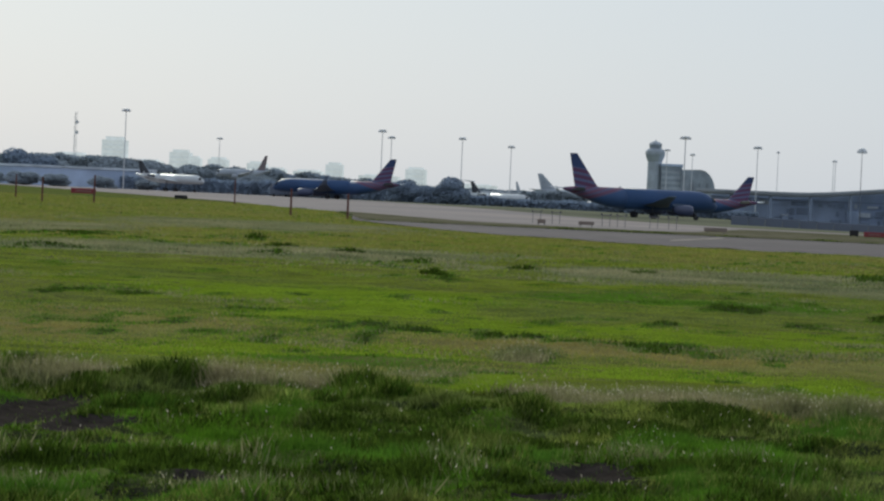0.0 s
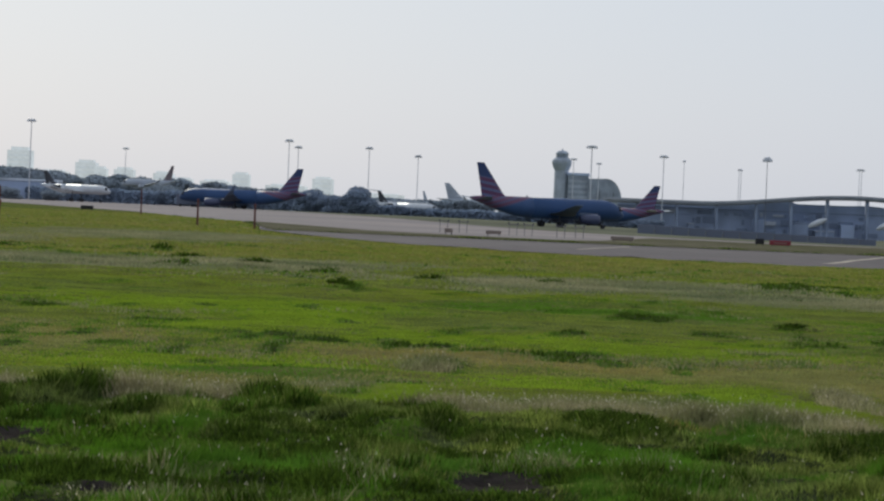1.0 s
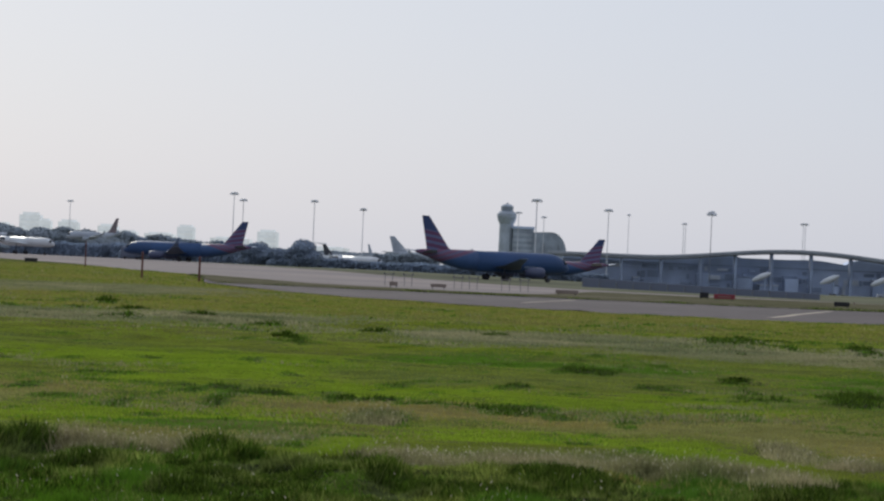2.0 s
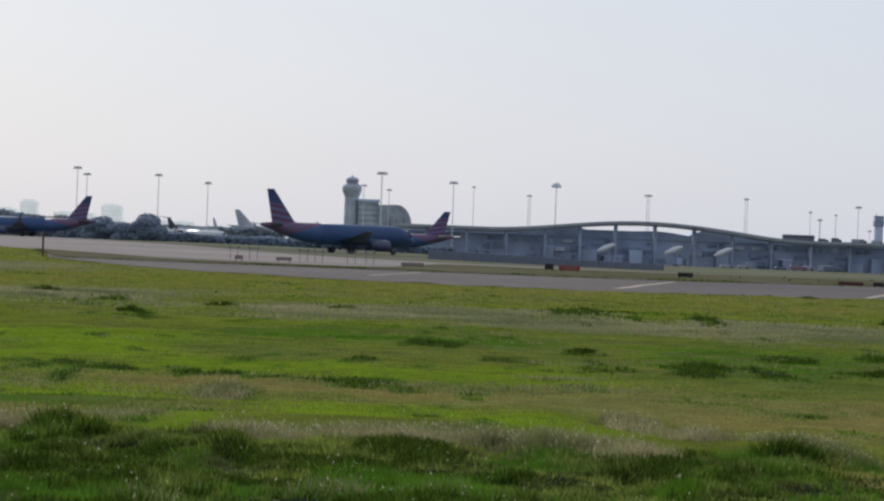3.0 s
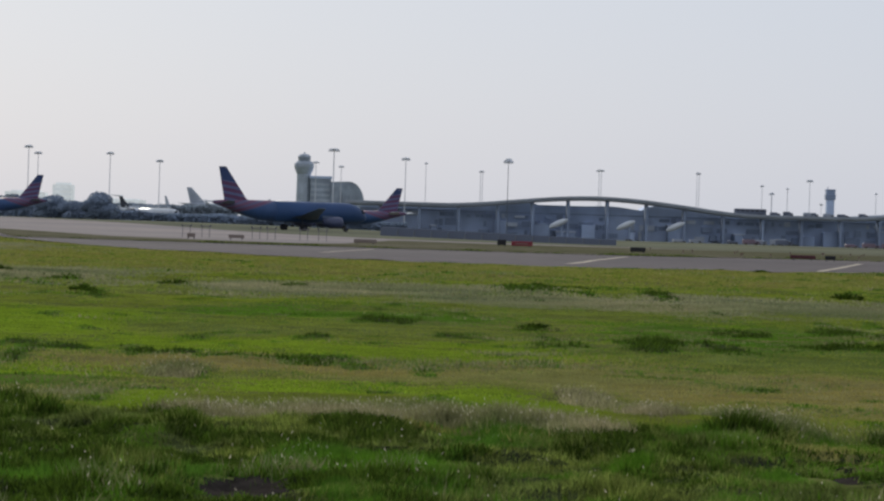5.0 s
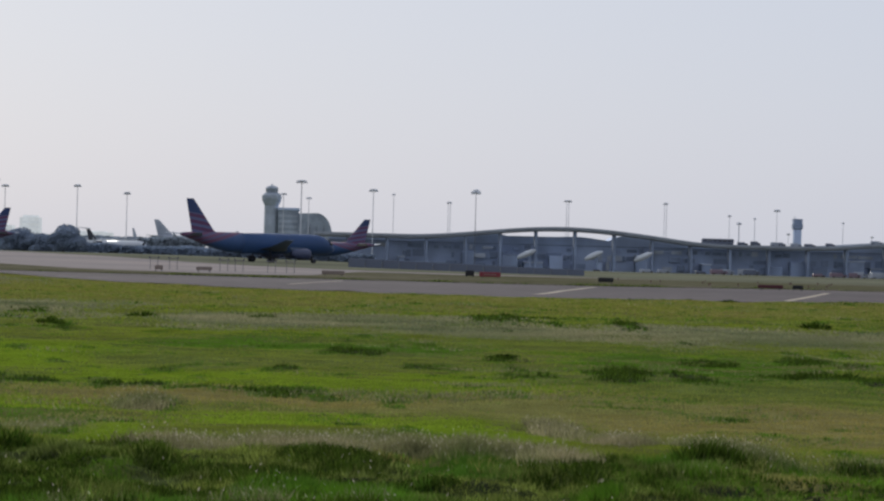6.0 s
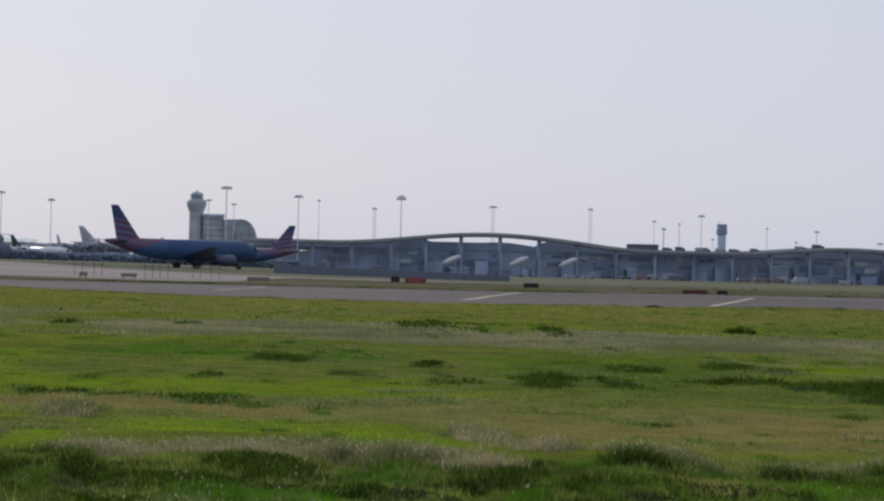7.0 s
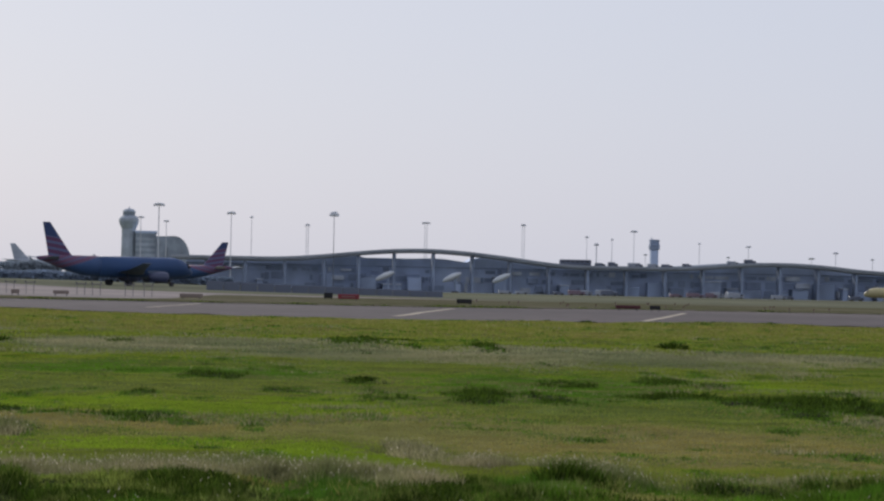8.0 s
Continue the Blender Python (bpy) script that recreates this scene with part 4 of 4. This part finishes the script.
# shaded dips between tussocks, darkened with weed-coloured blades
HOLLOW = ((-4.78, 20.5, 0.33, 0.45), (-3.88, 20.7, 0.5, 0.38), (-2.99, 20.4, 0.49, 0.44), (-2.36, 20.7, 0.37, 0.53), (-2.39, 23.3, 0.23, 0.49), (-3.32, 24.6, 0.3, 0.33), (-2.15, 20.6, 0.21, 0.45), (-1.26, 20.7, 0.21, 0.46), (-1.32, 24.8, 0.5, 0.55), (-2.23, 22.6, 0.41, 0.37), (-0.41, 22.0, 0.31, 0.26), (0.11, 22.1, 0.49, 0.26), (3.13, 24.9, 0.3, 0.44), (3.76, 24.4, 0.29, 0.32))
BARE = ((-6.06, 25.0, 0.4, 1.89), (-5.25, 23.9, 0.29, 0.71), (-0.82, 22.2, 0.27, 0.44), (-0.53, 21.6, 0.26, 0.33), (-1.05, 20.0, 0.24, 0.29), (-3.61, 19.9, 0.28, 0.28), (4.09, 24.0, 0.29, 0.36), (3.8, 24.7, 0.2, 0.22), (-0.81, 21.7, 0.26, 0.34))

# ground heights on a lattice, for quick lookup under the grass
GX, GY = np.linspace(-120, 75, 196), np.linspace(14, 400, 580)
GZ = np.array([[lie(a, b) for b in GY] for a in GX])


def ground_z(x, y):
    u = np.clip((x - GX[0]) / (GX[1] - GX[0]), 0, len(GX) - 1.001)
    v = np.clip((y - GY[0]) / (GY[1] - GY[0]), 0, len(GY) - 1.001)
    i, j = u.astype(int), v.astype(int)
    fu, fv = u - i, v - j
    return (GZ[i, j] * (1 - fu) + GZ[i + 1, j] * fu) * (1 - fv) + (GZ[i, j + 1] * (1 - fu) + GZ[i + 1, j + 1] * fu) * fv


def belt(x, y):
    """1 in the rough uncut belt nearest the eye, 0 beyond it."""
    return np.clip((30.6 - 0.25 * np.clip(x, 0, 4) + (rough(x + 12, y * 0.5, 1.1) - 0.5) * 2.2 - y) / 0.8, 0, 1)


def mounds(x, y):
    """Tussocks and small banks that stand out of the level field."""
    near = belt(x, y)
    soft = 1 - near
    clump = np.clip((rough(x * 0.8 + 90, y * 0.8, 0.55, 3) - 0.36) / 0.28, 0, 1)
    bank = np.clip((rough(x * 0.22 + 9, y, 1.5) - 0.5) / 0.3, 0, 1)
    lumps = np.clip((rough(x * 0.6 + 31, y, 1.7, 3) - 0.45) / 0.3, 0, 1)
    keep = 1 - np.clip(np.maximum(spots(x, y, BARE), 0.6 * spots(x, y, HOLLOW)) * 1.6 - 0.3, 0, 1)
    fade = 1 - np.clip((y - 120) / 50, 0, 1)
    weeds = np.maximum(spots(x, y, STREAK_NEAR), spots(x, y, STREAK_FAR))
    tuft = spots(x, y, CLUMP)
    clods = 0.035 * near * (1 - keep) * rough(x * 1.0 + 7, y, 0.22, 2)
    return clods + keep * fade * (near * (0.11 * clump + 0.05 * lumps + 0.045 * tuft) + soft * (0.04 * bank + 0.015 * clump + 0.03 * lumps + weeds * 0.05 * clump))


KINDS = ("green", "bright", "dry", "pale", "weed", "rough", "lush", "fringe")


def cover(x, y, jit):
    """Which growth stands where; jit(s) gives random numbers of spread s."""
    n_big, n_mid, n_fine = rough(x, y * 0.6, 9.0), rough(x * 0.7 + 40, y * 0.6, 2.0), rough(x + 90, y, 0.5, 2)
    wob = (n_mid - 0.5) * 0.9 + (n_fine - 0.5) * 0.35
    near = belt(x, y)
    far = np.clip((y - 98) / 12, 0, 1)
    b, l, d, p, f = (spots(x, y, r) + wob * w for r, w in ((BRIGHT, 1.1), (LUSH, 1.2), (DRY, 1.0), (PALE, 1.0), (FRINGE, 1.0)))
    k = np.maximum(spots(x, y, STREAK_NEAR), spots(x, y, STREAK_FAR)) * 0.85 + (n_mid - 0.5) * 1.0 + (rough(x * 0.9 + 23, y * 0.3, 0.6, 2) - 0.5) * 1.8
    k = k + 0.7 * spots(x, y, BANK)
    c, h = spots(x, y, CLUMP) + wob * 1.2, spots(x, y, HOLLOW) + wob * 0.9
    # noise lines of dark blades imitate the shade of ruts and ridges
    streak = rough(x * 0.3, y, 1.3)
    k = k + np.clip((streak - 0.70) * 4, 0, 0.4) * (1 - far) * (1 - near)
    b = b + (n_big - 0.5) * 0.5 - near * 0.5 - far * 0.9
    d = d + (0.46 - n_big) * 0.8 - near * 0.15
    d = d * (1 - far) + far * (0.58 + (n_big - 0.5) * 0.5)
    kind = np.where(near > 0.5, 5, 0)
    kind = np.where(b + jit(0.8) > 0.50, 1, kind)
    kind = np.where(d + jit(0.8) > 0.50, 2, kind)
    kind = np.where(l + jit(0.7) > 0.44, 6, kind)
    # deep green and dark leafy patches in the rough belt and round the weeds
    patch = rough(x * 0.9 + 71, y * 0.38, 0.55, 3)
    kind = np.where((near > 0.5) & (patch + jit(0.3) > 0.58), 6, kind)
    kind = np.where((near < 0.5) & (k + jit(0.5) > 0.52), 6, kind)
    kind = np.where(p + jit(0.6) > 0.50, 3, kind)
    kind = np.where(f + jit(0.6) > 0.46, 7, kind)
    kind = np.where(k + jit(0.6) > 0.80, 4, kind)
    # clumps get dark weeds; hollows get the same dark blades in place of shade
    kind = np.where((near > 0.5) & (np.maximum(c, h * 1.4) + jit(0.7) > 0.66), 4, kind)
    return kind, near, n_mid, n_fine, wob


def turf(r0, r1, across, deep):
    ys = np.linspace(r0, r1, deep)
    us = np.linspace(-0.29, 0.29, across)
    yy, uu = np.meshgrid(ys, us, indexing="ij")
    xx = uu * yy
    ok = yy < np.interp(xx, EDGE_X, EDGE_Y) - 0.4
    zz = ground_z(xx.ravel(), yy.ravel()).reshape(xx.shape) + mounds(xx, yy) + 0.012
    kind = cover(xx, yy, lambda s: (rng.random(xx.shape) - 0.5) * s * 0.6)[0]
    bare = spots(xx, yy, BARE) + (rough(xx, yy, 0.3) - 0.5) * 0.7 > 0.36
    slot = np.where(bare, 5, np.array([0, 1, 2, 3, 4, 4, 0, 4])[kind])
    bm_co = np.stack([xx, yy, zz], -1).reshape(-1, 3)
    faces, slots = [], []
    for i in range(deep - 1):
        for j in range(across - 1):
            if ok[i + 1, j] and ok[i + 1, j + 1]:
                q = i * across + j
                faces.append((q, q + 1, q + across + 1, q + across))
                slots.append(int(slot[i, j]))
    me = bpy.data.meshes.new("turf")
    me.from_pydata(bm_co.tolist(), [], faces)
    for m in (SOIL, THATCH_BRIGHT, THATCH_DRY, THATCH_PALE, THATCH_ROUGH, DIRT):
        me.materials.append(m)
    me.polygons.foreach_set("material_index", slots)
    me.polygons.foreach_set("use_smooth", [True] * len(faces))
    me.update()
    return tagged(new("turf", me), "lumpy green turf with bare dark earth patches", "turf", kind="structure")


def triangles(name, co, mat, label):
    """One object out of many loose triangles; co has shape (n, 3, 3)."""
    n = len(co)
    me = bpy.data.meshes.new(name)
    me.vertices.add(n * 3)
    me.vertices.foreach_set("co", co.astype(np.float32).ravel())
    me.loops.add(n * 3)
    me.loops.foreach_set("vertex_index", np.arange(n * 3, dtype=np.int32))
    me.polygons.add(n)
    me.polygons.foreach_set("loop_start", np.arange(0, n * 3, 3, dtype=np.int32))
    me.update(calc_edges=True)
    me.materials.append(mat)
    return tagged(new(name, me), label, "grass", kind="stuff")


pool = {k: [] for k in KINDS}
heads = []


def blades(x, y, tall, w, lean):
    """One leaning triangle for every blade."""
    n = len(x)
    a, la = rng.random(n) * 2 * np.pi, rng.random(n) * 2 * np.pi
    z = ground_z(x, y) + mounds(x, y)
    co = np.empty((n, 3, 3))
    co[:, 0] = np.stack([x - np.cos(a) * w / 2, y - np.sin(a) * w / 2, z], 1)
    co[:, 1] = np.stack([x + np.cos(a) * w / 2, y + np.sin(a) * w / 2, z], 1)
    co[:, 2] = np.stack([x + np.cos(la) * lean, y + np.sin(la) * lean, z + tall], 1)
    return co


def sow(r0, r1, density, width, edge_margin=0.5):
    t = 0.285
    n = int(density * t * (r1 * r1 - r0 * r0))
    y = np.sqrt(rng.random(n) * (r1 * r1 - r0 * r0) + r0 * r0)
    x = (rng.random(n) * 2 - 1) * t * y
    keep = y < np.interp(x, EDGE_X, EDGE_Y) - edge_margin
    x, y = x[keep], y[keep]
    n = len(x)
    kind, near, n_mid, n_fine, wob = cover(x, y, lambda s: (rng.random(n) - 0.5) * s)
    # dark weed blades spread in patches through the rough belt, partly standing in for shade
    dark_patch = np.clip((rough(x * 0.8 + 55, y * 0.4, 0.45, 3) - 0.55 + 0.06 * np.clip(1.2 - x * 0.6, 0, 1) + 0.07 * np.clip((25 - y) / 2, 0, 1) * np.clip(1.2 - x, 0, 1)) * 9, 0, 1)
    kind = np.where((kind == 5) & (rng.random(n) < 0.04 + 0.75 * dark_patch), 4, kind)
    kind = np.where((kind == 4) & (near < 0.5) & (rng.random(n) < 0.4), 6, kind)
    lump = np.clip((n_fine - 0.28) / 0.42, 0, 1)
    clump, fringe = spots(x, y, CLUMP), spots(x, y, FRINGE)
    weeds = np.maximum(np.maximum(spots(x, y, STREAK_NEAR), spots(x, y, STREAK_FAR)), 2.0 * spots(x, y, BANK))
    tall = 0.025 + 0.025 * n_mid + near * (0.014 + 0.075 * lump * lump) + np.clip((y - 60) / 60, 0, 1) * 0.05
    tall = tall + near * clump * (0.02 + 0.075 * lump)
    # growth is trodden short along the southern margin of the bare earth
    open_front = np.max([spots(x, y + d, BARE) for d in (0.25, 0.6, 0.9)], axis=0)
    tall = tall * (1 - 0.7 * np.clip(open_front * 1.2, 0, 1))
    tall = np.where(kind == 7, tall + 0.04 + 0.07 * fringe, tall)
    tall = np.where(kind == 3, tall * 1.4, tall)
    tall = np.where((kind == 4) & (near < 0.5), tall + 0.015 + 0.06 * weeds * lump, tall)
    tall = tall * (0.5 + 0.8 * rng.random(n))
    bare = spots(x, y, BARE)
    keep = ((bare + wob * 0.9 + (rng.random(n) - 0.5) * 0.3 < 0.46) | (rng.random(n) < 0.03)) & ((n_fine + (rng.random(n) - 0.5) * 0.2 > 0.2) | (near < 0.5))
    x, y, tall, kind, near = x[keep], y[keep], tall[keep], kind[keep], near[keep]
    n = len(x)
    w = width * (0.6 + 0.9 * rng.random(n)) * np.where(kind == 4, 1.4 + 0.9 * near, 1.0) * np.where((near > 0.5) & (rng.random(n) < 0.10), 2.2, 1.0)
    co = blades(x, y, tall, w, tall * (0.15 + 0.65 * rng.random(n)))
    for i, key in enumerate(KINDS):
        pool[key].append(co[kind == i])
    # seed heads on some of the tall stems
    chosen = (y < 42) & (((kind == 7) & (rng.random(n) < 0.035)) | ((near > 0.5) & (rng.random(n) < 0.004 * (n_fine[keep] > 0.6))))
    tip = co[chosen, 2]
    m = len(tip)
    s = (0.0042 * (0.5 + 0.9 * rng.random(m)))[:, None]
    tilt = rng.random(m) * 2 * np.pi
    up = np.stack([np.cos(tilt) * 0.5, np.sin(tilt) * 0.5, np.ones(m)], 1)
    side = np.stack([np.ones(m), np.zeros(m), np.zeros(m)], 1)
    head = np.empty((m, 3, 3))
    head[:, 0], head[:, 1], head[:, 2] = tip - side * s - up * s, tip + side * s - up * s, tip + up * s * 5
    heads.append(head)


def verge(edge, x0, x1, count, deep, high):
    """Uncut tufts along the edge of a pavement."""
    x = x0 + (x1 - x0) * rng.random(count)
    y = np.array([edge(v) for v in x]) + rng.random(count) * deep
    lump = np.clip((rough(x + 3, y * 0.05, 2.0) - 0.3) / 0.4, 0.15, 1)
    tall = high * lump * (0.5 + rng.random(count))
    co = blades(x, y, tall, 0.09 * (0.6 + rng.random(count)), tall * 0.6)
    dark = rng.random(count) < 0.6
    pool["weed"].append(co[dark])
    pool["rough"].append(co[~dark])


EDGE_X = np.linspace(-130, 80, 211)
EDGE_Y = np.array([near_edge(v) for v in EDGE_X])
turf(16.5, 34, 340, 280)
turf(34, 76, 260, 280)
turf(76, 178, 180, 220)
sow(16.5, 34, 2900, 0.009)
sow(34, 76, 520, 0.02)
sow(76, 186, 90, 0.05)
sow(186, 370, 11, 0.12, 1.0)
verge(median_near, -38, 60, 14000, 3.0, 0.2)
verge(lambda v: near_edge(v) - 3, -60, 60, 7000, 3.0, 0.12)
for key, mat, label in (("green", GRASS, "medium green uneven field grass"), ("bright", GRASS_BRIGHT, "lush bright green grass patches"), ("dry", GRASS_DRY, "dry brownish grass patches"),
                        ("pale", GRASS_PALE, "pale grey-green seeding grass"), ("weed", WEED, "dark green leafy weed clumps and dark blades standing in for shade"), ("rough", GRASS_ROUGH, "rough grey-green tussock grass"),
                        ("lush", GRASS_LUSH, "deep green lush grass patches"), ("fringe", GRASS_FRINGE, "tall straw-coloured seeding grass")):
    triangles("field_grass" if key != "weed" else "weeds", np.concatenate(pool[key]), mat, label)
triangles("seed_heads", np.concatenate(heads), SEED, "pale fluffy grass seed heads")


# ---- single weed clumps ----
def weed_clump(x, y, w, h, seed):
    r = random.Random(seed)
    co, faces = [], []
    for k in range(110):
        a, d = r.uniform(0, 6.283), r.random() ** 0.6
        base = Vector((math.cos(a) * d * w * 0.35, math.sin(a) * d * w * 0.35, 0))
        tip = Vector((math.cos(a) * d * w * 0.55, math.sin(a) * d * w * 0.55, h * (1.05 - 0.6 * d * d) * r.uniform(0.55, 1.05)))
        side = Vector((-math.sin(a + 0.6), math.cos(a + 0.6), 0)) * 0.028 * max(1.0, w)
        mid = base.lerp(tip, 0.6) + Vector((0, 0, h * 0.1))
        n0 = len(co)
        co += [base, mid + side, tip, mid - side]
        faces.append((n0, n0 + 1, n0 + 2, n0 + 3))
    me = bpy.data.meshes.new("weed_clump")
    me.from_pydata([tuple(c) for c in co], [], faces)
    me.materials.append(WEED)
    ob = new("weed_clump", me)
    ob.matrix_basis = pose(x, y, lie(x, y) + 0.02)
    return tagged(ob, "dark green bushy weed clump standing in the grass", "weed", "weed clumps")


for i, (x, y, w, h) in enumerate(((19.4, 148.5, 0.9, 0.22), (21.3, 147.0, 1.2, 0.25), (31.0, 146.5, 1.4, 0.2), (-7.2, 75.5, 0.9, 0.34), (-5.4, 85.2, 1.1, 0.3), (9.3, 85.2, 0.8, 0.3), (-18.3, 114.4, 1.1, 0.5), (6.0, 92.4, 1.5, 0.28), (7.2, 92.0, 1.3, 0.25),
                                  (5.5, 52.0, 0.7, 0.2), (9.0, 52.3, 0.8, 0.22), (9.8, 51.9, 0.9, 0.24), (11.2, 50.0, 1.1, 0.28), (12.0, 49.6, 1.0, 0.25), (3.9, 59.3, 0.8, 0.18), (15.5, 88.0, 1.2, 0.4), (-12.0, 95.0, 1.2, 0.3), (-15.5, 103.0, 1.4, 0.35), (-1.8, 88.0, 1.0, 0.25))):
    weed_clump(x, y, w, h * 0.75, i)
